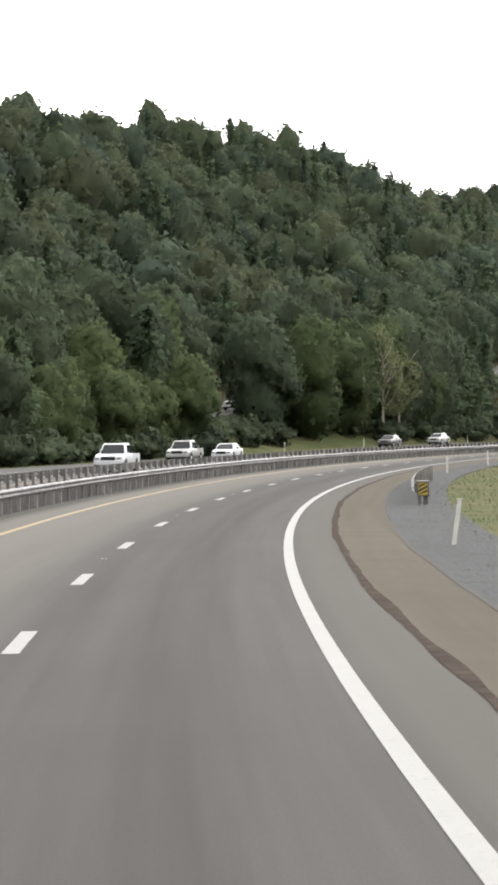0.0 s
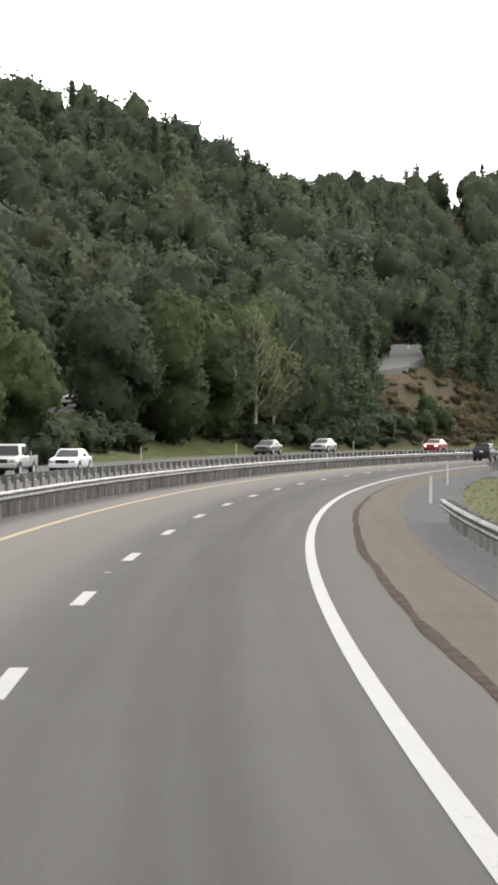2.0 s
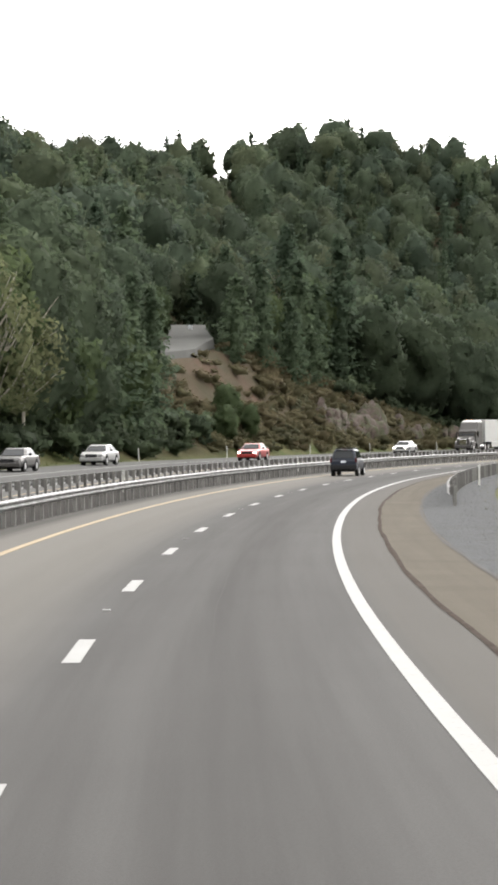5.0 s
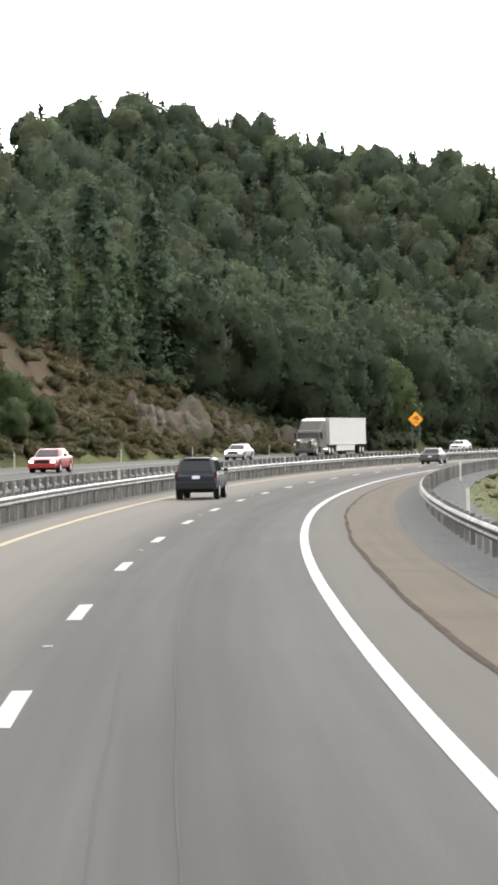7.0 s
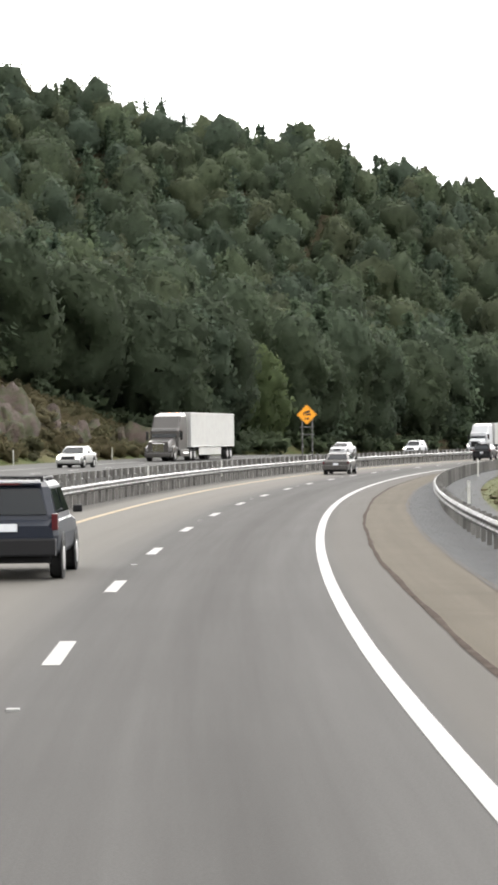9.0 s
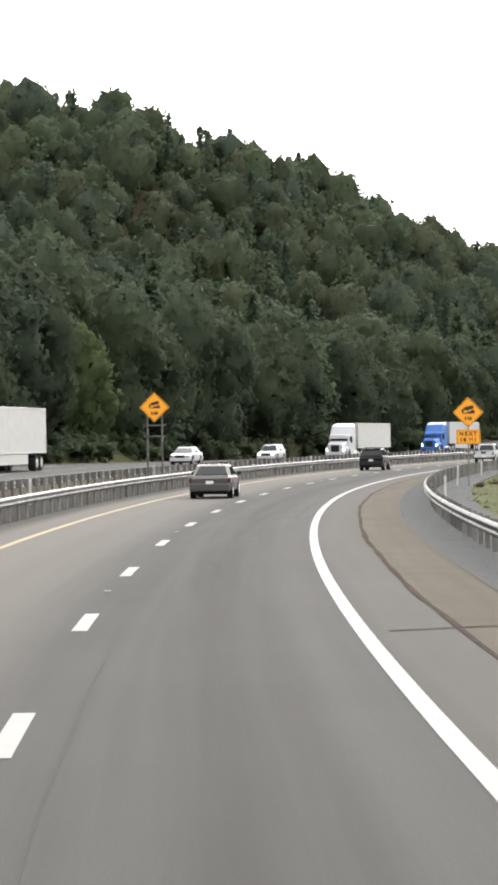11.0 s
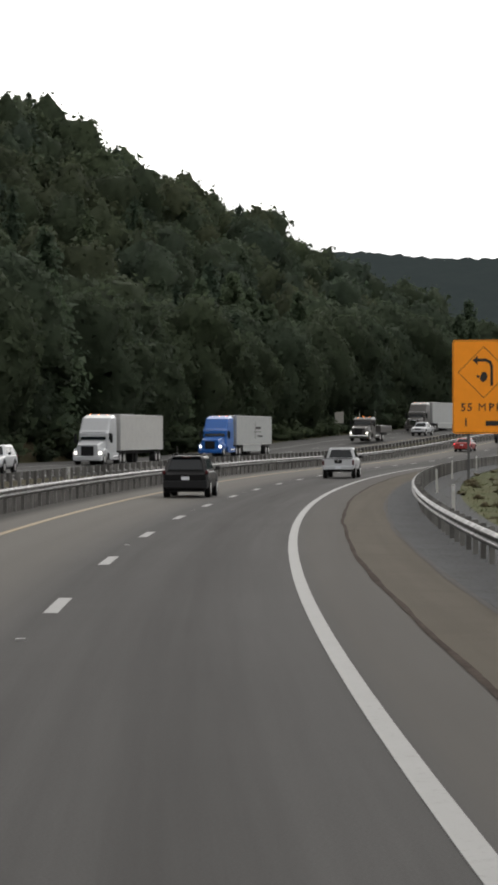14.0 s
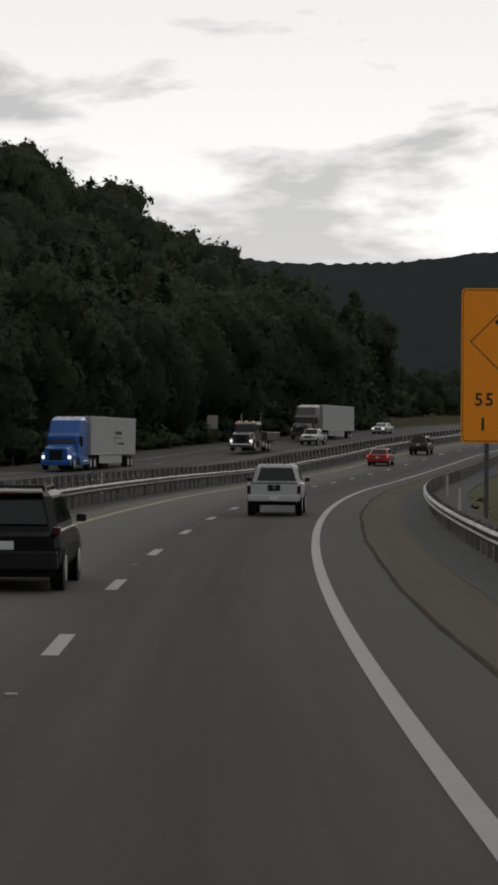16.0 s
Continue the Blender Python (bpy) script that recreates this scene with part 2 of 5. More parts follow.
k = Nodes("galvanised_steel", 0.6, 0.5, 0.3)
STEEL = k.done(k.mix(k.ramp(k.noise(1.7, 6.0, None, 0.7), (0.4, 0.0), (0.7, 1.0)), (0.09, 0.09, 0.09), (0.054, 0.052, 0.05)), k.noise(14.0), 0.1, 0.01,
               k.ramp(k.noise(2.5, 3.0), (0.3, 0.38), (0.7, 0.62)))
k = Nodes("weathered_post", 0.85, 0.1, 0.2)
POST = k.done(k.mix(k.random(), k.mix(k.noise(2.0, 4.0), (0.055, 0.053, 0.05), (0.095, 0.092, 0.087)), (0.15, 0.146, 0.138)), k.noise(20.0), 0.3, 0.01)
k = Nodes("delineator_plastic", 0.55)
DELIN = k.done(k.mix(k.noise(3.0), (0.42, 0.42, 0.39), (0.3, 0.295, 0.27)))


def plain(name, color, rough=0.5, metal=0.0, spec=0.4, coat=0.0, dirt=0.15):
    k = Nodes(name, rough, metal, spec)
    k.b.inputs["Coat Weight"].default_value = coat
    k.b.inputs["Coat Roughness"].default_value = 0.08
    return k.done(k.mix(k.math("MULTIPLY", k.ramp(k.noise(1.5, 6.0, None, 0.65), (0.4, 0.0), (0.75, 1.0)), dirt), color, tuple(v * 0.35 for v in color)))


SIGN_YELLOW = plain("sign_yellow_sheeting", (0.66, 0.27, 0.01), 0.5, 0.0, 0.3)
SIGN_ORANGE = plain("sign_orange_sheeting", (0.82, 0.27, 0.006), 0.5, 0.0, 0.3)
SIGN_BLACK = plain("sign_black", (0.012, 0.01, 0.008), 0.6)
MARK_YELLOW = plain("marker_yellow", (0.26, 0.19, 0.015), 0.5)
RUBBER = plain("rubber", (0.014, 0.014, 0.014), 0.85, 0.0, 0.2)
BLACK_TRIM = plain("black_trim", (0.008, 0.008, 0.009), 0.6, 0.0, 0.2)
RIM = plain("alloy", (0.45, 0.45, 0.45), 0.35, 0.8)
CHROME = plain("chrome", (0.65, 0.65, 0.66), 0.15, 1.0)
GLASS = plain("tinted_glass", (0.005, 0.007, 0.009), 0.06, 0.0, 0.26, 0.0, 0.0)
PLATE = plain("plate_white", (0.5, 0.52, 0.55), 0.5)
TAIL = plain("tail_lamp", (0.055, 0.006, 0.008), 0.2, 0.0, 0.4)
LENS = plain("clear_lens", (0.16, 0.16, 0.16), 0.12, 0.0, 0.5)
CONCRETE = plain("pale_concrete", (0.34, 0.33, 0.3), 0.9)


def glow(name, color, power):
    k = Nodes(name, 0.4)
    k.b.inputs["Emission Color"].default_value = (*color, 1)
    k.b.inputs["Emission Strength"].default_value = power
    return k.done(color)


BRAKE = glow("lit_brake_lamp", (0.9, 0.05, 0.06), 1.6)
HEAD = glow("lit_headlamp", (1.0, 0.95, 0.85), 3.0)
AMBER = glow("lit_amber_lamp", (1.0, 0.28, 0.05), 4.0)


def car_paint(name, color, metal=0.0):
    return plain(name, color, 0.32, metal, 0.3, 0.15, 0.1)


WHITE_PAINT = car_paint("white_paint", (0.36, 0.37, 0.385))
BLUE_PAINT = plain("navy_paint", (0.007, 0.01, 0.018), 0.35, 0.0, 0.22, 0.05, 0.05)
BLACK_PAINT = plain("black_paint", (0.003, 0.003, 0.0035), 0.4, 0.0, 0.14, 0.0, 0.0)
GREY_PAINT = car_paint("grey_paint", (0.05, 0.047, 0.045), 0.2)
SILVER_PAINT = car_paint("silver_paint", (0.26, 0.26, 0.255), 0.4)
RED_PAINT = car_paint("red_paint", (0.22, 0.02, 0.018))
TRUCK_BLUE = car_paint("truck_blue", (0.015, 0.09, 0.32))
TRAILER_WHITE = plain("trailer_white", (0.32, 0.32, 0.308), 0.5, 0.0, 0.3, 0.0, 0.2)
TRAILER_GREY = plain("trailer_grey", (0.28, 0.29, 0.285), 0.5, 0.0, 0.3, 0.0, 0.2)

# ---- mesh helpers ----
GOLD = math.pi * (3 - math.sqrt(5))


def np_mesh(name, verts, faces, mats, index=None, smooth=False):
    """A mesh from arrays; all faces have the same number of corners."""
    me = bpy.data.meshes.new(name)
    verts, faces = np.asarray(verts, np.float32), np.asarray(faces, np.int32)
    n, c = faces.shape
    me.vertices.add(len(verts))
    me.vertices.foreach_set("co", verts.ravel())
    me.loops.add(n * c)
    me.loops.foreach_set("vertex_index", faces.ravel())
    me.polygons.add(n)
    me.polygons.foreach_set("loop_start", np.arange(0, n * c, c, dtype=np.int32))
    if index is not None:
        me.polygons.foreach_set("material_index", np.asarray(index, np.int32))
    me.polygons.foreach_set("use_smooth", np.full(n, smooth))
    for m in mats:
        me.materials.append(m)
    me.update(calc_edges=True)
    me.validate()
    return me


def bm_mesh(name, bm, mat, smooth=False):
    me = bpy.data.meshes.new(name)
    bmesh.ops.recalc_face_normals(bm, faces=bm.faces)
    if smooth:
        for f in bm.faces:
            f.smooth = True
    bm.to_mesh(me)
    bm.free()
    me.materials.append(mat)
    return me


def part(name, bm, mat, parent, label="", smooth=False):
    """One mesh under a thing or under a part."""
    ob = new(name, bm_mesh(name, bm, mat, smooth) if isinstance(bm, bmesh.types.BMesh) else bm)
    ob.parent = parent
    return tagged(ob, label)


def thing(name, label, category, group="", kind=""):
    return tagged(new(name), label, category, group, kind)


def box(x0, x1, y0, y1, z0, z1, bevel=0.0, bm=None):
    one = bmesh.new()
    bmesh.ops.create_cube(one, size=1.0)
    for v in one.verts:
        v.co = Vector((x0 + (v.co.x + 0.5) * (x1 - x0), y0 + (v.co.y + 0.5) * (y1 - y0), z0 + (v.co.z + 0.5) * (z1 - z0)))
    if bevel:
        bmesh.ops.bevel(one, geom=one.edges[:], offset=bevel, segments=2, affect="EDGES", profile=0.6)
    if bm is None:
        return one
    me = bpy.data.meshes.new("join")
    one.to_mesh(me)
    one.free()
    bm.from_mesh(me)
    bpy.data.meshes.remove(me)
    return bm


def rod(p, q, r0, r1, n=8, bm=None):
    bm = bm or bmesh.new()
    p, q = Vector(p), Vector(q)
    turn = (q - p).to_track_quat("Z", "Y").to_matrix()
    rings = []
    for c, r in ((p, r0), (q, r1)):
        rings.append([bm.verts.new(c + turn @ Vector((r * math.cos(a), r * math.sin(a), 0))) for a in (2 * math.pi * i / n for i in range(n))])
    for i in range(n):
        bm.faces.new((rings[0][i], rings[0][(i + 1) % n], rings[1][(i + 1) % n], rings[1][i]))
    bm.faces.new(rings[0][::-1])
    bm.faces.new(rings[1])
    return bm


def loft(rings, caps=True):
    """A skin over closed rings of equal length."""
    bm = bmesh.new()
    rows = [[bm.verts.new(p) for p in r] for r in rings]
    n = len(rows[0])
    for a, b in zip(rows, rows[1:]):
        for i in range(n):
            bm.faces.new((a[i], a[(i + 1) % n], b[(i + 1) % n], b[i]))
    if caps:
        bm.faces.new(rows[0][::-1])
        bm.faces.new(rows[-1])
    return bm


def slab(points, thick, out):
    """A flat panel through the corner points, thickened along out."""
    bm = bmesh.new()
    o = Vector(out).normalized() * thick
    a = [bm.verts.new(Vector(p)) for p in points]
    b = [bm.verts.new(Vector(p) + o) for p in points]
    n = len(a)
    bm.faces.new(a[::-1])
    bm.faces.new(b)
    for i in range(n):
        bm.faces.new((a[i], a[(i + 1) % n], b[(i + 1) % n], b[i]))
    return bm


# ---- the road's line: distance along it and offset to its right ----
KNOT_S = (-60, 20, 100, 180, 260, 340, 420, 500, 580, 660)
KNOT_K = (1637e-6, 1629e-6, 1415e-6, 1398e-6, 1525e-6, 1325e-6, 1555e-6, 1107e-6, 1196e-6, 1196e-6)
LINE_S = np.arange(-400, 2402, 2.0)
_k = np.interp(LINE_S, KNOT_S, KNOT_K)
_k = np.where(LINE_S > 1150, np.maximum(_k * (1 - (LINE_S - 1150) / 200), -0.0004), _k)
LINE_T = np.concatenate([[0], np.cumsum(_k[1:] + _k[:-1])])
LINE_T -= LINE_T[200]
LINE_X = np.concatenate([[0], np.cumsum(np.sin(LINE_T[1:]) + np.sin(LINE_T[:-1]))])
LINE_Y = np.concatenate([[0], np.cumsum(np.cos(LINE_T[1:]) + np.cos(LINE_T[:-1]))])
LINE_X -= LINE_X[200]
LINE_Y -= LINE_Y[200]


def heading(s):
    return np.interp(s, LINE_S, LINE_T)


def rise(s):
    """The road is level at first and climbs gently at the far end."""
    s = np.asarray(s, float)
    d = np.clip(np.minimum(s, 950) - 580, 0, None)
    return np.where(d < 80, 0.00024 * d * d, 1.536 + 0.03 * (d - 80))


def road(s, lat, z=0.0):
    s, lat = np.asarray(s, float), np.asarray(lat, float)
    h = heading(s)
    x = np.interp(s, LINE_S, LINE_X) + lat * np.cos(h)
    y = np.interp(s, LINE_S, LINE_Y) - lat * np.sin(h)
    return np.stack(np.broadcast_arrays(x, y, z + rise(s)), -1)


def stand(s, lat, z=0.0, turn=0.0):
    """The pose of a thing that faces along the road."""
    x, y, h = road(s, lat, z)
    return pose(x, y, h, 0, 0, -math.degrees(float(heading(s))) + turn)


def seam(s):
    """How far the joint of lane and shoulder stands out from its first line."""
    return np.interp(s, (295, 350), (0.0, 0.15))


def wander(s):
    """How the right-hand lane edge strays from an even curve."""
    return np.interp(s, (50, 80, 100, 140, 170, 205, 225, 245, 272, 292, 310, 350, 400, 430, 470), (0.0, -0.01, 0.01, 0.03, 0.02, 0.1, 0.08, 0.01, -0.06, 0.0, 0.03, 0.0, 0.0, 0.03, 0.0))


def ribbon(name, profile, s0, s1, step, mat, closed=False, far=False):
    """A mesh swept along the road; its UV holds offset and distance."""
    n = max(int(round((s1 - s0) / step)), 1) + 1
    ss = np.linspace(s0, s1, n)
    prof = np.array(profile, float)
    m = len(prof)
    S, L = np.repeat(ss, m), np.tile(prof[:, 0], n)
    Z = np.tile(prof[:, 1], n)
    L = L + np.where(np.abs(L - 3.361) < 0.01, seam(S), 0.0) + np.where((L > 2.0) & (L < 3.4), wander(S), 0.0)
    V = road(S, L - drift(S), Z + far_lift(S)) if far else road(S, L, Z)
    k = m if closed else m - 1
    F = [(i * m + j, i * m + (j + 1) % m, (i + 1) * m + (j + 1) % m, (i + 1) * m + j) for i in range(n - 1) for j in range(k)]
    me = np_mesh(name, V, F, [mat])
    uv = me.uv_layers.new(name="line")
    idx = np.empty(len(me.loops), np.int32)
    me.loops.foreach_get("vertex_index", idx)
    uv.data.foreach_set("uv", np.stack([L[idx], S[idx]], -1).astype(np.float32).ravel())
    return me


def structure(name, me, label="", parent=None):
    ob = new(name, me)
    ob.parent = parent
    return tagged(ob, label, kind="structure")

# ---- land ----
TOE_S = (-400, 140, 200, 270, 330, 384, 420, 460, 500, 560, 620, 2400)
TOE_L = (36, 36, 53, 50, 48, 48, 54, 54, 50, 42, 36, 36)
TOE_Z = (0.8, 0.8, 3.0, 4.2, 8.2, 11.9, 14.5, 9.0, 6.5, 3.0, 1.2, 1.2)
RIDGE_S = (-400, 100, 200, 240, 280, 320, 360, 400, 440, 480, 520, 560, 600, 640, 680, 720, 760, 800, 840, 880, 920, 980, 1040, 1100, 1180, 1260, 1400, 2400)
RIDGE_W = (88, 86, 83, 81, 79.7, 79, 80.3, 80.7, 80, 97.3, 117.7, 141, 153.7, 158.7, 156, 124.7, 97.3, 74, 81.3, 89, 97, 105, 110, 110, 101, 81, 60, 60)
RIDGE_Z = (40, 46, 47.1, 45.7, 44.6, 43.9, 42.3, 40.7, 44.2, 52.1, 51.6, 50.4, 56.5, 60.6, 70.0, 61.2, 47.9, 32.0, 18.5, 9, 1.6, -0.5, 0, 0.7, 1, 1, 1, 1)
BED_L = (-10.4, -9.9, -7.7, -7.2, 4.7, 7.2, 9.0, 20.0, 60.0, 450.0)
BED_Z = (0.2, 0.1, -0.06, -0.3, -0.3, -0.1, -0.13, -0.2, 0.1, 5.0)


def drift(s):
    """How much farther out the opposite carriageway runs as the median widens."""
    return np.interp(s, (330, 470), (0.0, 6.0))


def far_lift(s):
    return np.interp(s, (110, 150, 210, 300, 400, 470, 540, 700), (0.0, -0.2, -0.2, 0.25, 0.15, 0.2, -0.25, -0.42))


def far_z(lat):
    return 0.35 + 0.25 * (-lat - 10.51) / 13.49
_wave = np.random.default_rng(5).uniform(0, 6.28, (6, 2))


def ripple(s, lat, size):
    """Gentle unevenness of the land."""
    z = 0.0
    for i, (a, b) in enumerate(_wave):
        f = (0.9 + 0.45 * i) / size
        z = z + np.sin(s * f * math.cos(a) + lat * f * math.sin(a) + b) / (1 + i)
    return z


def land_z(s, lat):
    s, lat = np.asarray(s, float), np.asarray(lat, float)
    out = -lat
    toe_l, toe_z = np.interp(s, TOE_S, TOE_L), np.interp(s, TOE_S, TOE_Z)
    w, h = np.interp(s, RIDGE_S, RIDGE_W), np.interp(s, RIDGE_S, RIDGE_Z)
    edge = 24.3 + drift(s)
    foot = 0.55 + far_lift(s)
    start = np.interp(s, (150, 200, 220, 310, 345, 365, 510, 540), (33, 33, 29.5, 29.5, 31, 30.5, 31, 32))
    bank = foot + (toe_z - foot) * np.clip((out - start) / np.maximum(toe_l - 8 - start, 2.0), 0, 1) ** 1.1
    u = np.clip((out - toe_l) / w, 0, None)
    x = np.minimum(u, 1)
    hill = toe_z + h * (0.7 * x + 0.3 * (3 * x * x - 2 * x ** 3)) - 0.06 * w * np.clip(u - 1, 0, 4) + np.clip(u, 0, 1) * 2.2 * ripple(s, lat, 40)
    bed = np.interp(lat, BED_L, BED_Z)
    return np.where(out > toe_l, hill, np.where(out > edge, bank + 0.1 * ripple(s, lat, 12) * np.clip((out - 31) / 5, 0, 1),
                    np.where(out > 10.4, 0.05 + far_lift(s) + 0.25 * (out - 10.5) / 13.5, bed)))


rows_s = np.concatenate([np.arange(-390, 100, 14), np.arange(100, 700, 5), np.arange(700, 1300, 10), np.arange(1300, 2391, 30)]).astype(float)
rows_l = np.concatenate([np.arange(-1300, -320, 45), np.arange(-320, -60, 8), np.arange(-60, -34, 2), np.arange(-34, -24, 0.7), [-22, -17, -12, -10.4, -9.9, -7.7, -7.2, -2, 4.7, 7.2, 9, 10, 11, 12.5, 14, 17, 20, 26, 33, 40, 60],
                         np.arange(100, 460, 50)]).astype(float)
GS, GL = np.meshgrid(rows_s, rows_l, indexing="ij")
GV = road(GS, GL, land_z(GS, GL)).reshape(-1, 3)
m = len(rows_l)
ii, jj = np.meshgrid(np.arange(len(rows_s) - 1), np.arange(m - 1), indexing="ij")
a = (ii * m + jj).ravel()
GF = np.stack([a, a + 1, a + m + 1, a + m], -1)
# the same sheet goes on, lower down, to the horizon all round
turns = np.linspace(0, 2 * math.pi, 48, endpoint=False)
plainland = np.concatenate([np.stack([250 + r * np.cos(turns), 500 + r * np.sin(turns), np.full(48, -32.0)], -1) for r in (1, 1200, 2600, 6000)])
k0 = len(GV)
i48 = np.arange(48)
GF = np.concatenate([GF] + [np.stack([k0 + 48 * q + i48, k0 + 48 * (q + 1) + i48, k0 + 48 * (q + 1) + (i48 + 1) % 48, k0 + 48 * q + (i48 + 1) % 48], -1) for q in range(3)])
GV = np.concatenate([GV, plainland])
me = np_mesh("ground", GV, GF, [LAND], smooth=True)
toe = np.interp(GS, TOE_S, TOE_L)
woods = np.clip((-GL - np.where((GS > 180) & (GS < 335), 35, np.where((GS > 366) & (GS < 524), 31.5, 29.5))) / 3, 0, 1)
woods = np.where((GL < -7) & (GL > -24), 1.0, woods)
bare = np.clip(1.3 - np.abs(GS - 386) / 18, 0, 1) * ((-GL > 33.5) & (-GL < toe - 3)) + 0.45 * np.clip(1 - np.abs(GS - 425) / 45, 0, 1) * ((-GL > 31.5) & (-GL < toe)) + 0.6 * np.clip((GL - 8.6) / 2.6, 0, 1) * np.clip((GS - 150) / 90, 0, 1) * np.clip((60 - GL) / 45, 0.3, 1)
idx = np.empty(len(me.loops), np.int32)
me.loops.foreach_get("vertex_index", idx)
me.uv_layers.new(name="use").data.foreach_set("uv", np.stack([np.append(woods.ravel(), np.ones(192))[idx], np.append(np.clip(bare, 0, 1).ravel(), np.zeros(192))[idx]], -1).astype(np.float32).ravel())
structure("ground", me, "grassy verges and steep wooded hillside beside the motorway")

# ---- carriageways ----
S0, S1 = -120.0, 1250.0


def deck(l0, l1, z0=0.0, z1=None, thick=0.3):
    z1 = z0 if z1 is None else z1
    n = max(int(abs(l1 - l0) / 1.2), 1)
    top = [(l0 + (l1 - l0) * i / n, z0 + (z1 - z0) * i / n) for i in range(n + 1)]
    return top + [(l1, z1 - thick), (l0, z0 - thick)]


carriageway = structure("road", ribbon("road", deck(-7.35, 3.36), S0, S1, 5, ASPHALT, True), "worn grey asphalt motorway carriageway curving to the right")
shoulder = structure("pavement_shoulder", ribbon("pavement_shoulder", deck(3.362, 4.95, 0.004, -0.03), S0, S1, 5, SHOULDER, True), "brownish asphalt hard shoulder")
structure("gravel_verge", ribbon("gravel_verge", deck(4.955, 7.25, -0.03, -0.06), S0, 200, 5, GRAVEL, True), "grey crushed stone verge")
structure("gravel_verge", ribbon("gravel_verge", deck(4.955, 7.9, -0.03, -0.06), 200, S1, 5, GRAVEL, True), "wide grey crushed stone verge under the guardrail")
median = structure("median", ribbon("median", [(-7.36, 0.0), (-10.4, 0.3), (-10.5, 0.2), (-10.5, 0.0), (-7.36, -0.3)], S0, S1, 5, DARK_STRIP, True), "narrow near-black median strip between two guardrails")
far_road = structure("road_opposite", ribbon("road_opposite", deck(-24.0, -10.51, 0.6, 0.35), S0, S1, 5, ASPHALT_FAR, True, True), "pale grey asphalt of the opposite carriageway")


def line(name, lat, width, s0, s1, mat, parent, z=0.0, step=3.0, label="", far=False):
    h = width / 2
    ob = new(name, ribbon(name, [(lat - h, z - 0.01), (lat - h, z + 0.007), (lat + h, z + 0.007), (lat + h, z - 0.01)], s0, s1, step, mat, True, far))
    ob.parent = parent
    return tagged(ob, label)


line("edge_line", 2.206, 0.21, S0, S1, WHITE_LINE, carriageway, 0, 3.0, "solid white edge line")
line("yellow_line", -5.25, 0.2, S0, S1, YELLOW_LINE, carriageway, 0, 3.0, "faded yellow median edge line")
for i in range(-6, 90):
    c = 4.624 + 12.192 * i
    line("lane_dash", -1.49, 0.21, c - 1.52, c + 1.52, WHITE_LINE, carriageway, 0, 1.5)
for i in range(-3, 40):
    c = 96.4 + 24.384 * i
    b = slab([(-0.06, -0.06, 0), (0.06, -0.06, 0), (0.06, 0.06, 0), (-0.06, 0.06, 0)], 0.022, (0, 0, 1))
    ob = part("road_stud", b, WHITE_LINE, carriageway)
    ob.matrix_basis = stand(c, -1.55, 0.0)
line("yellow_line", -11.9, 0.15, S0, S1, YELLOW_LINE, far_road, far_z(-11.9), 4.0, "", True)
line("edge_line", -19.4, 0.15, S0, S1, WHITE_LINE, far_road, far_z(-19.4), 4.0, "", True)
for i in range(0, 80):
    line("lane_dash", -15.7, 0.13, 8 + 12.192 * i, 11 + 12.192 * i, WHITE_LINE, far_road, far_z(-15.7), 1.5, "", True)


def wavy(name, pts, width, parent, seed, z=0.004):
    """A tarred crack that wanders along given points of the road (distance, offset)."""
    rng = np.random.default_rng(seed)
    pts = np.array(pts, float)
    n = int(np.hypot(*(pts[-1] - pts[0])) / 0.5) + 3
    t = np.linspace(0, 1, n)
    k = np.linspace(0, 1, len(pts))
    s, l = np.interp(t, k, pts[:, 0]), np.interp(t, k, pts[:, 1])
    across = abs(pts[-1, 1] - pts[0, 1]) > abs(pts[-1, 0] - pts[0, 0])
    wob = 0.025 * np.sin(t * n * 0.11 + seed) + 0.012 * np.sin(t * n * 0.33 + 2 * seed)
    wid = width * np.convolve(rng.uniform(0.3, 1.7, n + 4), np.full(5, 0.2), "valid") / 2
    if across:
        A, B = road(s + wob - wid, l, z + 0.003), road(s + wob + wid, l, z + 0.003)
    else:
        A, B = road(s, l + wob - wid, z + 0.003), road(s, l + wob + wid, z + 0.003)
    V = np.concatenate([A, B])
    F = [(i, n + i, n + i + 1, i + 1) if not across else (i, i + 1, n + i + 1, n + i) for i in range(n - 1)]
    ob = new(name, np_mesh(name, V, F, [CRACK if name in ("crack", "broken_edge", "tar_patch") else TAR]))
    ob.parent = parent
    return ob


for i, s in enumerate(range(-100, 700, 50)):
    wavy("sealed_joint", [(q, 3.38 + float(seam(q) + wander(q))) for q in range(s, s + 51, 10)], 0.17 if s < 120 else 0.1, shoulder, i, 0.006)
for i, s in enumerate(range(-100, 700, 50)):
    wavy("broken_edge", [(s, 4.9), (s + 50, 4.9)], 0.1, shoulder, i + 40, -0.022)
wavy("tar_crack", [(331.6, 2.55), (332.6, 5.0)], 0.1, shoulder, 90, 0.008)
wavy("tar_crack", [(373.6, 3.5), (374.4, 5.0)], 0.1, shoulder, 91, 0.008)
wavy("tar_crack", [(355.0, 3.4), (355.6, 4.9)], 0.06, shoulder, 97, 0.008)
wavy("crack", [(165, 0.1), (200, 0.07), (235, 0.0)], 0.009, carriageway, 92)
wavy("crack", [(195, -0.45), (215, -0.55), (232, -0.6)], 0.008, carriageway, 93)
wavy("crack", [(300, -1.0), (330, -0.95)], 0.008, carriageway, 94)
wavy("crack", [(75, -0.9), (105, -1.05)], 0.008, carriageway, 95)
wavy("tar_patch", [(360.0, 0.36), (360.1, 0.78)], 0.22, carriageway, 96)

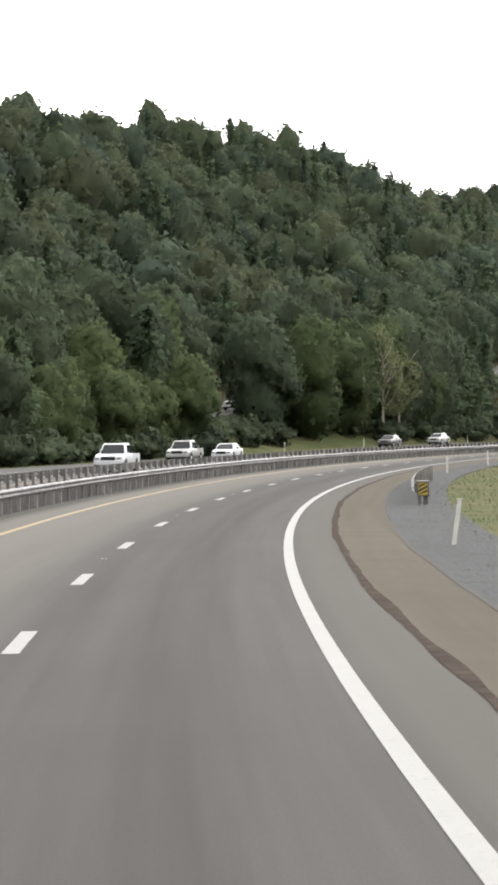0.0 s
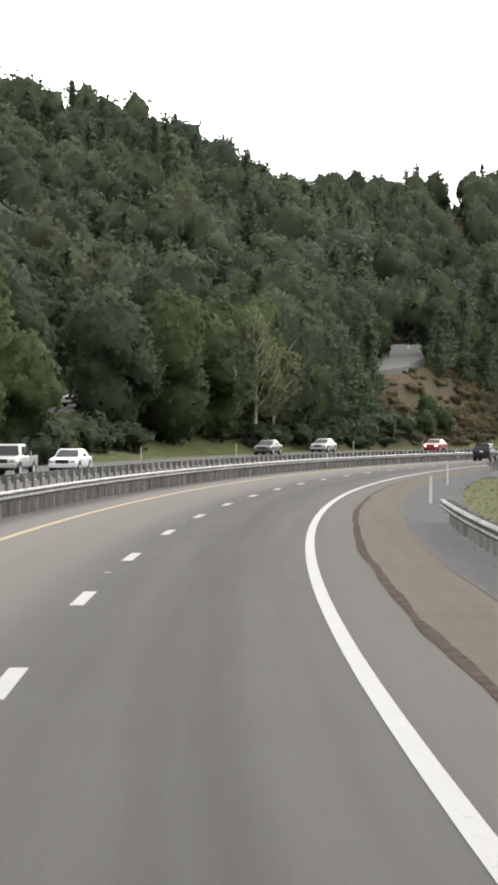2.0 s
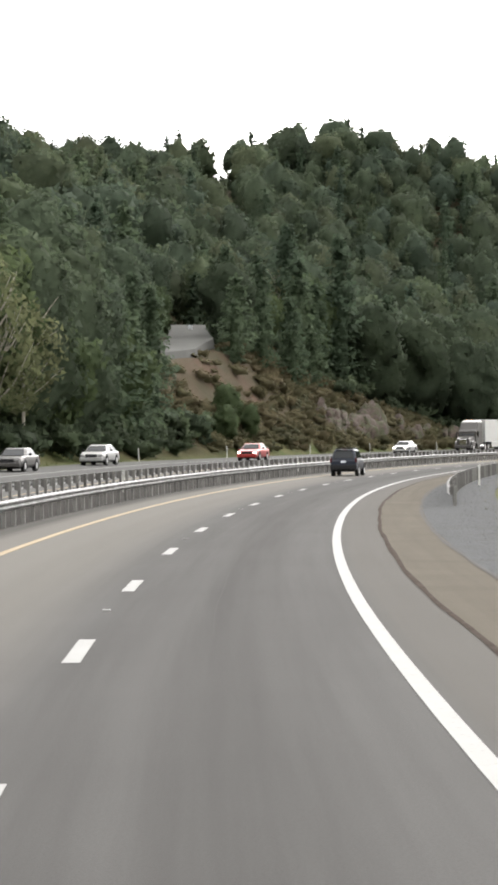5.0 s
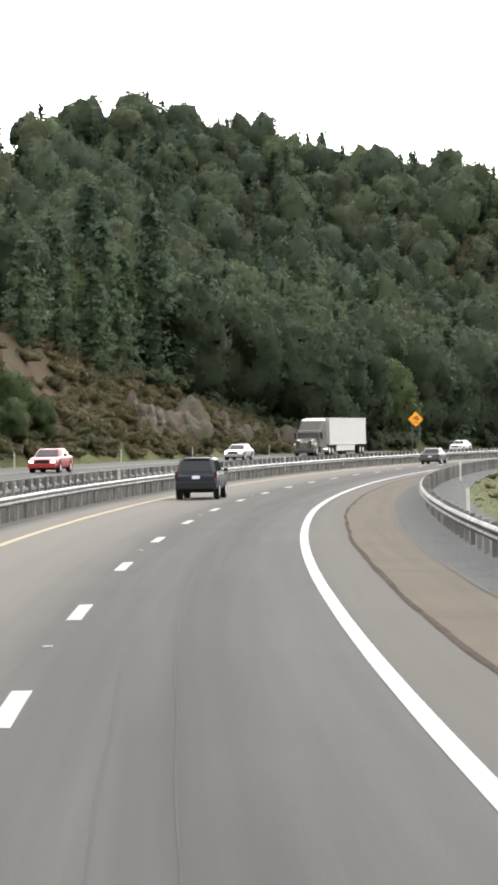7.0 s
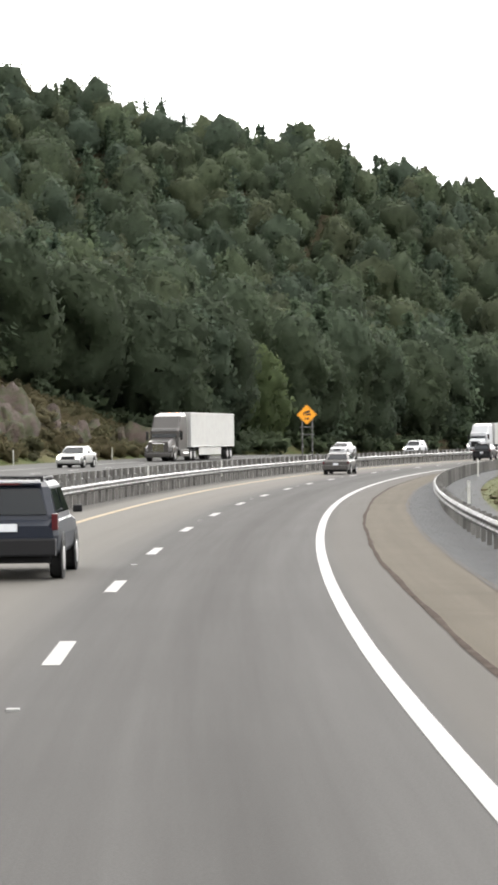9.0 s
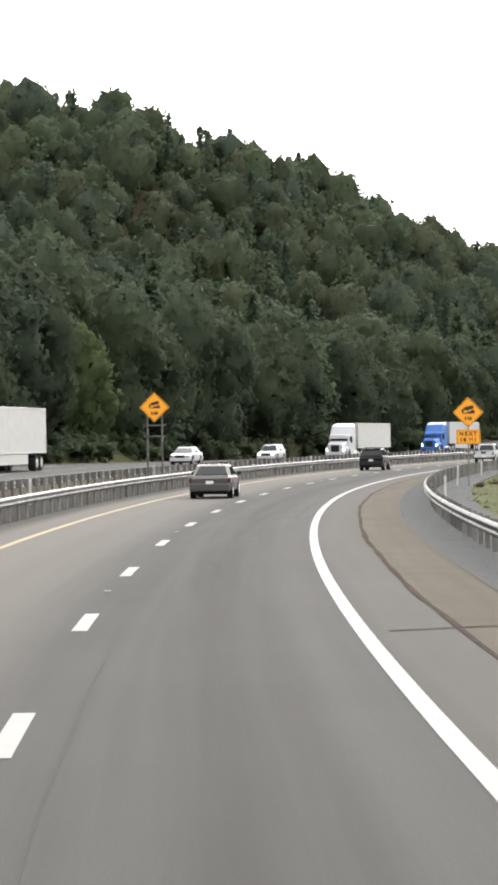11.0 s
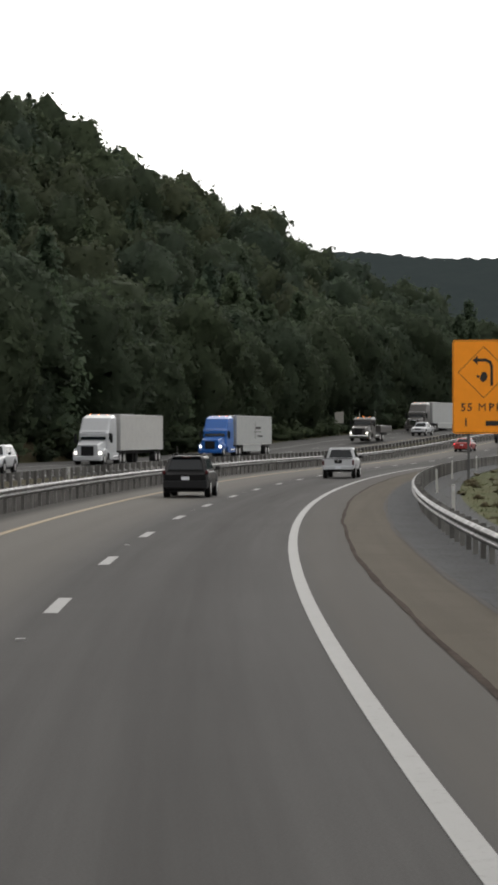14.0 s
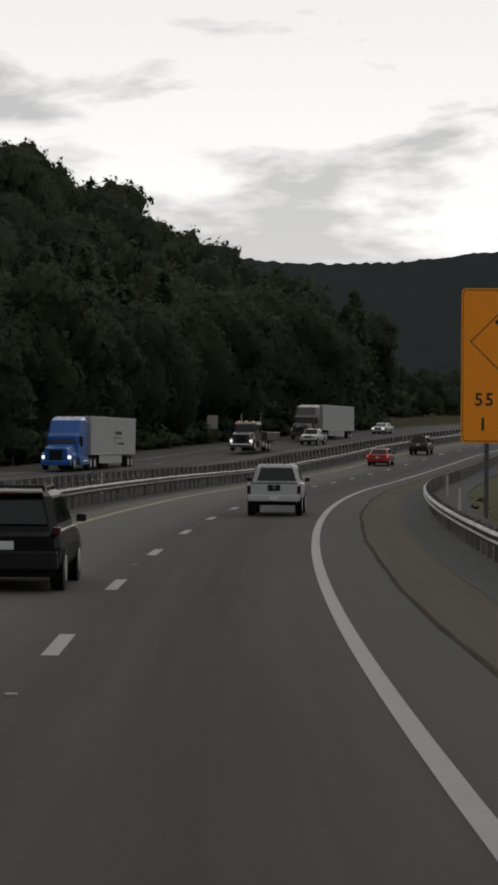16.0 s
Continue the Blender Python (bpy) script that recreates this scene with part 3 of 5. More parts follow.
# pale side road that climbs the bank behind the first trees
SIDE = np.array([(188, -54, 3.0), (215, -49, 3.4), (270, -45.5, 4.5), (330, -44, 8.5), (384, -43.5, 12.6), (408, -50.5, 14.9), (432, -62, 18.0)])
t = np.linspace(0, 1, 80)
kk = np.linspace(0, 1, len(SIDE))
ss, sl, sz = (np.interp(t, kk, SIDE[:, i]) for i in range(3))
V = np.concatenate([road(ss, sl + o, sz + dz) for o, dz in ((-2.9, 0.15), (2.9, 0.0), (3.2, -1.4), (-3.2, -1.4))])
n = len(t)
F = [(i + a * n, i + 1 + a * n, i + 1 + b * n, i + b * n) for i in range(n - 1) for a, b in ((0, 1), (1, 2), (3, 0))]
me = np_mesh("side_road", V, F, [SIDE_ROAD])
me.uv_layers.new(name="line")
structure("road_side", me, "pale side road climbing the bank between trees")

# ---- guardrails ----
W_BEAM = ((0.0, 0.0), (0.03, 0.02), (0.08, 0.06), (0.08, 0.1), (0.02, 0.14), (0.02, 0.17), (0.08, 0.21), (0.08, 0.25), (0.03, 0.29), (0.0, 0.31))


def post_mesh(face):
    b = box(-0.055, 0.055, -0.075, 0.075, -0.3, 0.76)
    return bm_mesh("post", b, POST), bm_mesh("spacer", box(min(0, face * 0.18), max(0, face * 0.18), -0.055, 0.055, 0.42, 0.74), POST)


def guardrail(name, label, lat, face, s0, s1, z=0.0, singles=0):
    """W-beam on posts every 1.905 m; face is +1 when the beam looks to the right of the road."""
    top = thing(name, label, "guardrail", "guardrails")
    beam = [(lat + face * (0.2 + o), z + 0.44 + h) for o, h in W_BEAM]
    back = [(l - face * 0.012, h) for l, h in beam[::-1]]
    ob = new("rail", ribbon("rail", beam + back, s0, s1, 1.905, STEEL, True))
    ob.parent = top
    tagged(ob, "galvanised W-shaped steel beam")
    pm, bmk = post_mesh(face)
    places = np.arange(s0 + 0.4, s1, 1.905)
    for s in places[:singles]:
        p = new("post", pm)
        p.parent = top
        p.matrix_basis = stand(s, lat, z)
        q = new("spacer", bmk)
        q.parent = p
    rest = places[singles:]
    if len(rest):
        b = bmesh.new()
        for s in rest:
            for mm in (pm, bmk):
                k0 = len(b.verts)
                b.from_mesh(mm)
                b.verts.ensure_lookup_table()
                bmesh.ops.transform(b, matrix=stand(s, lat, z), verts=b.verts[k0:])
        tagged(part("post_row", b, POST, top), kind="stuff")
    return top


# ---- delineators and signs ----
def delineator(s, lat, z, tall=1.1, lean=0.0):
    d = thing("delineator_post", "slim white roadside delineator post with a reflector strip", "post", "roadside delineators")
    part("stake", box(-0.05, 0.05, -0.012, 0.012, -0.2, tall, 0.005), DELIN, d)
    part("reflector", box(-0.035, 0.035, -0.02, -0.013, tall - 0.2, tall - 0.06), RIM, d, "silver reflector strip")
    d.matrix_basis = stand(s, lat, z) @ pose(0, 0, 0, 0, lean, 0)


for s, lat, lean in ((52.6, 5.9, 8), (142.2, 5.95, 0), (175.7, 6.15, 0), (257.5, 6.9, 0), (323, 6.9, 0), (392.4, 6.7, 0), (424, 7.0, 2), (456, 6.9, 0), (489, 6.9, -2), (522, 7.0, 0), (556, 6.9, 0)):
    delineator(s, lat, -0.1, 1.1, lean)
for i, s in enumerate((150, 181, 212, 243, 274, 318, 349, 384, 411, 442, 467, 497, 528, 559, 590, 621, 652)):
    delineator(s, -25.2 - float(drift(s)), 0.5 + float(far_lift(s)), 1.15, (i * 37 % 5) - 2)
for s in (240, 301, 362, 388, 423, 484, 545):
    delineator(s, -8.9, 0.1, 1.05)


def letters(text, size, place, parent, mat, name="lettering", bold=0.012):
    cu = bpy.data.curves.new(name, "FONT")
    cu.body, cu.size, cu.extrude, cu.align_x, cu.align_y = text, size, 0.003, "CENTER", "CENTER"
    cu.resolution_u, cu.offset = 2, bold
    tmp = new("tmp", cu)
    bpy.context.view_layer.update()
    me = bpy.data.meshes.new_from_object(tmp)
    bpy.data.objects.remove(tmp)
    me.materials.clear()
    me.materials.append(mat)
    ob = new(name, me)
    ob.parent = parent
    ob.matrix_basis = place
    return ob


def flat(points, y, thick, mat, name, parent, label=""):
    """A flat shape in the sign's plane, given as (x, z) corners."""
    return part(name, slab([(x, y, z) for x, z in points], thick, (0, -1, 0)), mat, parent, label)


def rounded(x0, x1, z0, z1, r, n=4):
    out = []
    for cx, cz, a0 in ((x1 - r, z1 - r, 0), (x0 + r, z1 - r, 90), (x0 + r, z0 + r, 180), (x1 - r, z0 + r, 270)):
        out += [(cx + r * math.cos(radians(a0 + 90 * i / n)), cz + r * math.sin(radians(a0 + 90 * i / n))) for i in range(n + 1)]
    return out


def diamond(cz, h, r=0.06):
    """A diamond with clipped corners."""
    return [(h - r, cz - r), (h - r * 0.4, cz), (h - r, cz + r), (r, cz + h - r), (0, cz + h - r * 0.4), (-r, cz + h - r), (-h + r, cz + r), (-h + r * 0.4, cz), (-h + r, cz - r),
            (-r, cz - h + r), (0, cz - h + r * 0.4), (r, cz - h + r)]


def outline(pts, width, y, mat, name, parent):
    b = bmesh.new()
    c = Vector((sum(p[0] for p in pts) / len(pts), sum(p[1] for p in pts) / len(pts)))
    ring = [(Vector(p), c + (Vector(p) - c) * (1 - width / (Vector(p) - c).length)) for p in pts]
    lo = [(b.verts.new((o.x, y, o.y)), b.verts.new((i.x, y, i.y))) for o, i in ring]
    for (a0, a1), (b0, b1) in zip(lo, lo[1:] + lo[:1]):
        b.faces.new((a0, b0, b1, a1))
    g = bmesh.ops.extrude_face_region(b, geom=b.faces[:])
    bmesh.ops.translate(b, verts=[v for v in g["geom"] if isinstance(v, bmesh.types.BMVert)], vec=(0, -0.003, 0))
    return part(name, b, mat, parent)


def truck_hill(cz, y, k, parent):
    """The pictogram of a lorry on a steep grade."""
    def q(pts):
        return [(x * k, cz + z * k) for x, z in pts]
    flat(q([(-0.34, -0.12), (0.34, -0.12), (0.34, 0.06)]), y, 0.003, SIGN_BLACK, "grade_wedge", parent)
    flat(q([(-0.18, 0.03), (0.3, 0.15), (0.25, 0.33), (-0.23, 0.2)]), y, 0.003, SIGN_BLACK, "lorry_box", parent)
    flat(q([(-0.34, -0.02), (-0.2, 0.015), (-0.24, 0.15), (-0.32, 0.11)]), y, 0.003, SIGN_BLACK, "lorry_cab", parent)
    for x, z in ((-0.27, -0.05), (0.0, 0.02), (0.2, 0.07)):
        flat(q([(x + 0.045 * math.cos(a), z + 0.045 * math.sin(a)) for a in np.linspace(0, 2 * math.pi, 10)[:-1]]), y, 0.004, SIGN_BLACK, "lorry_wheel", parent)


def steep_sign(label, plaque, s, lat, z, turn):
    sg = thing("road_sign", label, "road sign", "warning signs")
    face = flat(diamond(3.85 if plaque else 4.15, 0.8), 0.0, 0.01, SIGN_YELLOW, "sign_face", sg, "yellow diamond sheet")
    cz = 3.85 if plaque else 4.15
    outline(diamond(cz, 0.76), 0.035, -0.0105, SIGN_BLACK, "border", face)
    truck_hill(cz + 0.05, -0.011, 1.0 if plaque else 0.9, face)
    for x in (-0.13, 0.02, 0.14):
        flat(rounded(x - 0.045, x + 0.045, cz - 0.4, cz - 0.23, 0.01, 2), -0.011, 0.003, SIGN_BLACK, "illegible_character", face)
    if plaque:
        pl = flat(rounded(-0.62, 0.62, 2.22, 2.96, 0.05), 0.0, 0.01, SIGN_YELLOW, "plaque", sg, "yellow distance plaque")
        outline(rounded(-0.59, 0.59, 2.25, 2.93, 0.05), 0.025, -0.0105, SIGN_BLACK, "border", pl)
        for ch, x in (("N", -0.36), ("E", -0.12), ("X", 0.12), ("T", 0.35)):
            letters(ch, 0.28, pose(x, -0.014, 2.74, 90), pl, SIGN_BLACK, "letter")
        letters("1", 0.28, pose(-0.38, -0.014, 2.43, 90), pl, SIGN_BLACK, "letter")
        flat(rounded(-0.25, -0.12, 2.35, 2.52, 0.01, 2), -0.011, 0.003, SIGN_BLACK, "illegible_character", pl)
        letters("M", 0.28, pose(0.14, -0.014, 2.43, 90), pl, SIGN_BLACK, "letter", 0.0)
        letters("I", 0.28, pose(0.36, -0.014, 2.43, 90), pl, SIGN_BLACK, "letter")
        for x in (0.0,):
            part("post", box(x - 0.04, x + 0.04, 0.012, 0.07, -0.5, 4.4, 0.008), POST, sg)
    else:
        for x in (-0.39, 0.39):
            part("post", box(x - 0.045, x + 0.045, 0.04, 0.12, -0.5, 3.9, 0.008), STEEL, sg)
        for zz in (2.62, 3.2):
            part("crossbar", box(-0.6, 0.6, 0.012, 0.04, zz - 0.04, zz + 0.04, 0.005), STEEL, sg)
    sg.matrix_basis = stand(s, lat, z, turn)


steep_sign("yellow diamond warning sign on two steel posts in the median", False, 422.3, -8.75, 0.1, 0)
steep_sign("yellow diamond warning sign with a distance plaque behind the guardrail", True, 422.0, 7.65, -0.1, 0)

big = thing("road_sign", "large amber curve warning sign reading 55 MPH on two posts", "road sign", "warning signs")
panel = flat(rounded(-1.83, 1.83, 2.7, 8.2, 0.16), 0.0, 0.015, SIGN_ORANGE, "sign_face", big, "amber reflective sheet")
outline(rounded(-1.78, 1.78, 2.75, 8.15, 0.14), 0.035, -0.0155, SIGN_BLACK, "border", panel)
outline([(1.52, 6.3), (0, 7.82), (-1.52, 6.3), (0, 4.78)], 0.05, -0.0155, SIGN_BLACK, "diamond_outline", panel)
flat([(-0.66, 7.0), (-0.36, 7.26), (-0.36, 7.1), (0.15, 7.1), (0.42, 6.96), (0.54, 6.68), (0.54, 5.5), (0.38, 5.5), (0.38, 6.6), (0.3, 6.82), (0.1, 6.92), (-0.36, 6.92), (-0.36, 6.74)],
     -0.016, 0.003, SIGN_BLACK, "curved_arrow", panel)
flat([(-0.25, 5.95), (-0.1, 6.3), (0.12, 6.32), (0.22, 6.1), (0.15, 5.85), (-0.02, 5.7), (-0.18, 5.78)], -0.016, 0.003, SIGN_BLACK, "tilting_lorry", panel)
flat([(-0.42, 6.15), (-0.24, 6.1), (-0.26, 5.95), (-0.42, 5.98)], -0.016, 0.003, SIGN_BLACK, "tilting_lorry_cab", panel)
for ch, x in (("5", -1.2), ("5", -0.82), ("M", -0.1), ("P", 0.44), ("H", 0.94)):
    letters(ch, 0.64, pose(x, -0.019, 4.22, 90), panel, SIGN_BLACK, "letter", 0.0 if ch == "M" else 0.01)
letters("1", 0.62, pose(-1.05, -0.019, 3.34, 90), panel, SIGN_BLACK, "letter", 0.018)
flat(rounded(0.1, 1.1, 3.15, 3.45, 0.03), -0.016, 0.003, SIGN_BLACK, "illegible_word", panel)
for x in (-0.9, 0.9):
    part("post", box(x - 0.08, x + 0.08, 0.05, 0.2, -0.6, 7.9, 0.012), STEEL, big)
for zz in (3.2, 4.5, 5.8, 7.1):
    part("stringer", box(-1.7, 1.7, 0.003, 0.05, zz - 0.04, zz + 0.04), STEEL, big)
big.matrix_basis = stand(522, 8.85, -0.1, 0)

for s, lat, w, h, z0 in ((612, -31.5, 0.75, 1.15, 1.9), (690, -31.5, 1.2, 1.5, 1.6), (745, 8.5, 0.9, 0.9, 2.6)):
    sb = thing("small_road_sign", "grey back of a small road sign on a post", "road sign", "small signs")
    part("sign_panel", box(-w / 2, w / 2, -0.006, 0.006, z0, z0 + h, 0.002), CONCRETE if s == 690 else STEEL, sb)
    part("post", box(-0.04, 0.04, 0.008, 0.06, -0.3, z0 + h * 0.9, 0.006), POST, sb)
    sb.matrix_basis = stand(s, lat, 0.1 if lat < 0 else -0.1, 4)
sb = thing("small_road_sign", "small pale sign beside the climbing side road", "road sign", "small signs")
part("sign_panel", box(-0.3, 0.3, -0.006, 0.006, 1.5, 2.2, 0.002), PLATE, sb)
part("post", box(-0.03, 0.03, 0.008, 0.05, -0.3, 2.1, 0.006), POST, sb)
sb.matrix_basis = stand(424, -57.6, float(land_z(424, -57.6)), 0)

term = thing("guardrail_terminal", "flat guardrail end terminal with a black and yellow striped marker", "guardrail", "guardrails")
part("impact_head", box(-0.22, 0.22, -0.5, 0.1, 0.3, 0.85, 0.03), STEEL, term)
mk = part("marker_plate", box(-0.16, 0.16, -0.52, -0.51, 0.36, 0.8), MARK_YELLOW, term, "yellow plate with black slanted stripes")
for i in range(4):
    z = 0.3 + i * 0.15
    part("stripe", slab([(x, -0.521, zz) for x, zz in ((-0.155, max(z, 0.37)), (0.155, min(z + 0.16, 0.78)), (0.155, min(z + 0.25, 0.79)), (-0.155, min(z + 0.09, 0.785)))], 0.002, (0, -1, 0)), SIGN_BLACK, mk)
for y in (0.0, 1.4):
    part("post", box(0.02, 0.17, y - 0.1, y + 0.1, -0.3, 0.6, 0.012), POST, term)
term.matrix_basis = stand(82.0, 6.25, -0.06)

# rock ledges of the cut bank
rng = np.random.default_rng(11)
b = bmesh.new()
for i in range(34):
    s = rng.uniform(412, 450) if i < 28 else rng.uniform(455, 462)
    out = rng.uniform(33.4, 37) if i < 28 else rng.uniform(32.5, 34)
    k0 = len(b.verts)
    r = rng.uniform(0.7, 1.9)
    bmesh.ops.create_icosphere(b, subdivisions=3, radius=1.0)
    b.verts.ensure_lookup_table()
    o = Vector(rng.uniform(0, 50, 3))
    for v in b.verts[k0:]:
        v.co = v.co * (1 + 0.5 * noise.noise(v.co * 1.3 + o) + 0.18 * noise.noise(v.co * 4 + o)) + Vector((0, 0, 0.16 * round(noise.noise(v.co * 0.8 + o) * 4)))
    bmesh.ops.transform(b, matrix=stand(s, -out, float(land_z(s, -out)) - r * 0.7, rng.uniform(-25, 25)) @ Matrix.Diagonal((r * 0.9, r * 1.7, r * 1.5, 1)), verts=b.verts[k0:])
structure("rock_face", bm_mesh("rock_face", b, ROCK, True), "weathered brown rock ledges in the road cutting")

# ---- trees ----
BALLS = []
for div in (2, 3, 4):
    b = bmesh.new()
    bmesh.ops.create_icosphere(b, subdivisions=div, radius=1.0)
    BALLS.append((np.array([v.co for v in b.verts]), np.array([[v.index for v in f.verts] for f in b.faces])))
    b.free()


def unit(v):
    return v / (np.linalg.norm(v, axis=1, keepdims=True) + 1e-9)


def sprays_at(pos, nrm, size, rng, lie_loose=0.65, light_loose=0.28):
    """One leaf spray, of three corners, at each place; it is lit mostly as the clump's surface there."""
    n = len(pos)
    nrm = unit(nrm)
    lie = unit(nrm + rng.normal(0, lie_loose, (n, 3)))
    a = unit(np.cross(lie, rng.normal(size=(n, 3))))
    c = np.cross(lie, a)
    sz = (size * rng.uniform(0.55, 1.35, n))[:, None]
    asp = rng.uniform(0.6, 1.0, n)[:, None]
    V = np.stack([pos + (a * sx * sz + c * sy * sz * asp) * rng.uniform(0.6, 1.15, (n, 1)) + lie * rng.normal(0, 0.18, (n, 1)) * sz
                  for sx, sy in ((-1, -0.8), (1, -0.8), (0, 1.1))], 1)
    N = np.repeat(unit(nrm + rng.normal(0, light_loose, (n, 3))), 3, 0)
    return V.reshape(-1, 3), np.arange(3 * n).reshape(n, 3), N


def tube(p, q, r0, r1, n):
    p, q = np.array(p, float), np.array(q, float)
    d = (q - p) / np.linalg.norm(q - p)
    a = np.cross(d, (0.31, 0.82, 0.2))
    a /= np.linalg.norm(a)
    c = np.cross(d, a)
    ang = np.linspace(0, 2 * math.pi, n, endpoint=False)
    ring = np.cos(ang)[:, None] * a + np.sin(ang)[:, None] * c
    V = np.concatenate([p + ring * r0, q + ring * r1])
    F = np.array([(i, (i + 1) % n, n + (i + 1) % n) for i in range(n)] + [(i, n + (i + 1) % n, n + i) for i in range(n)])
    return V, F, np.concatenate([ring, ring])


def smooth_normals(V, F):
    fn = np.cross(V[F[:, 1]] - V[F[:, 0]], V[F[:, 2]] - V[F[:, 0]])
    N = np.zeros_like(V)
    for i in range(3):
        np.add.at(N, F[:, i], fn)
    return unit(N)


def shell(centre, cs, rs, div, rng, rough=0.1, low=-1.0):
    """The leafy mass of a crown: the ragged outside of its overlapping clumps, seen from its centre, down to a given slope."""
    d, F = BALLS[div]
    rel = cs - centre
    along = d @ rel.T
    inside = along ** 2 - (rel ** 2).sum(1) + rs ** 2
    reach = np.where(inside > 0, along + np.sqrt(np.maximum(inside, 0)), 0).max(1)
    reach = np.maximum(reach, 0.6 * np.median(reach))
    plain_n = smooth_normals(centre + d * reach[:, None], F)
    V = centre + d * (reach * (1 + rough * np.clip(rng.normal(0, 1, len(d)), -1.6, 1.9)))[:, None]
    N = unit(0.55 * plain_n + 0.6 * smooth_normals(V, F))
    if low > -1:
        F = F[(d[F][:, :, 2] > low).any(1)]
        used, back = np.unique(F, return_inverse=True)
        V, N, F = V[used], N[used], back.reshape(F.shape)
    return V, F, N


def sprays_on(skin, count, size, rng, low, high):
    """Leaf sprays scattered over a crown's outside."""
    V, F, N = skin
    area = np.linalg.norm(np.cross(V[F[:, 1]] - V[F[:, 0]], V[F[:, 2]] - V[F[:, 0]]), axis=1)
    f = F[rng.choice(len(F), count, p=area / area.sum())]
    w = rng.dirichlet((1, 1, 1), count)
    pos = (V[f] * w[:, :, None]).sum(1)
    n = unit((N[f] * w[:, :, None]).sum(1))
    return sprays_at(pos + n * rng.uniform(low, high, (count, 1)), n, size, rng, 0.6, 0.18)


def gather(pieces):
    V, F, N, k = [], [], [], 0
    for v, f, n in pieces:
        V.append(v)
        F.append(f + k)
        N.append(n)
        k += len(v)
    return np.concatenate(V), np.concatenate(F), np.concatenate(N)


def broad_tree(rng, h, form, lobes, div, sprays, size, limbs=0, base=0.06):
    """A crown of many uneven clumps on a trunk with limbs; form is its half width and the share of its height where it is widest. Returns crown and wood."""
    wide = h * form[0]
    zc, lean = h * form[1], rng.uniform(-0.06, 0.06, 2) * h
    cs, rs = [], []
    for i in range(lobes):
        z = 1 - (2 if limbs else 1.6) * (i + 0.5) / lobes
        a = i * GOLD + rng.uniform(-0.6, 0.6)
        q = math.sqrt(1 - z * z) * rng.uniform(0.5, 1.12)
        up = (h * 0.93 - zc) if z > 0 else (zc - base * h)
        cs.append((wide * q * math.cos(a) + lean[0] * z, wide * q * math.sin(a) + lean[1] * z, zc + z * up * rng.uniform(0.86, 1.04)))
        rs.append(h * rng.uniform(0.045, 0.12))
    cs, rs, mid = np.array(cs), np.array(rs), np.array((0, 0, zc))
    skin = shell(mid, cs, rs, div, rng, 0.06, -1.0 if limbs else -0.6)
    if base < 0.3:
        crown = [skin, sprays_on(skin, sprays, size, rng, 0.0, (0.055 if limbs else 0.08) * h)]
    else:
        crown = [sprays_on(skin, sprays, size, rng, -0.9, 0.3)]
    wood = [tube((0, 0, -1.2), (0.15, 0.1, h * 0.7), h * 0.014, h * 0.006, 6 if limbs else 3)]
    for i in range(limbs):
        a, z = rng.uniform(0, 6.28), h * rng.uniform(0.25, 0.68)
        reach = wide * rng.uniform(0.5, 0.95)
        elbow = np.array((reach * 0.45 * math.cos(a), reach * 0.45 * math.sin(a), z + h * 0.08))
        end = np.array((reach * math.cos(a + 0.3), reach * math.sin(a + 0.3), z + h * rng.uniform(0.16, 0.28)))
        wood += [tube((0.08, 0.05, z), elbow, h * 0.006, h * 0.004, 4), tube(elbow, end, h * 0.004, h * 0.0015, 4)]
    return gather(crown), gather(wood)


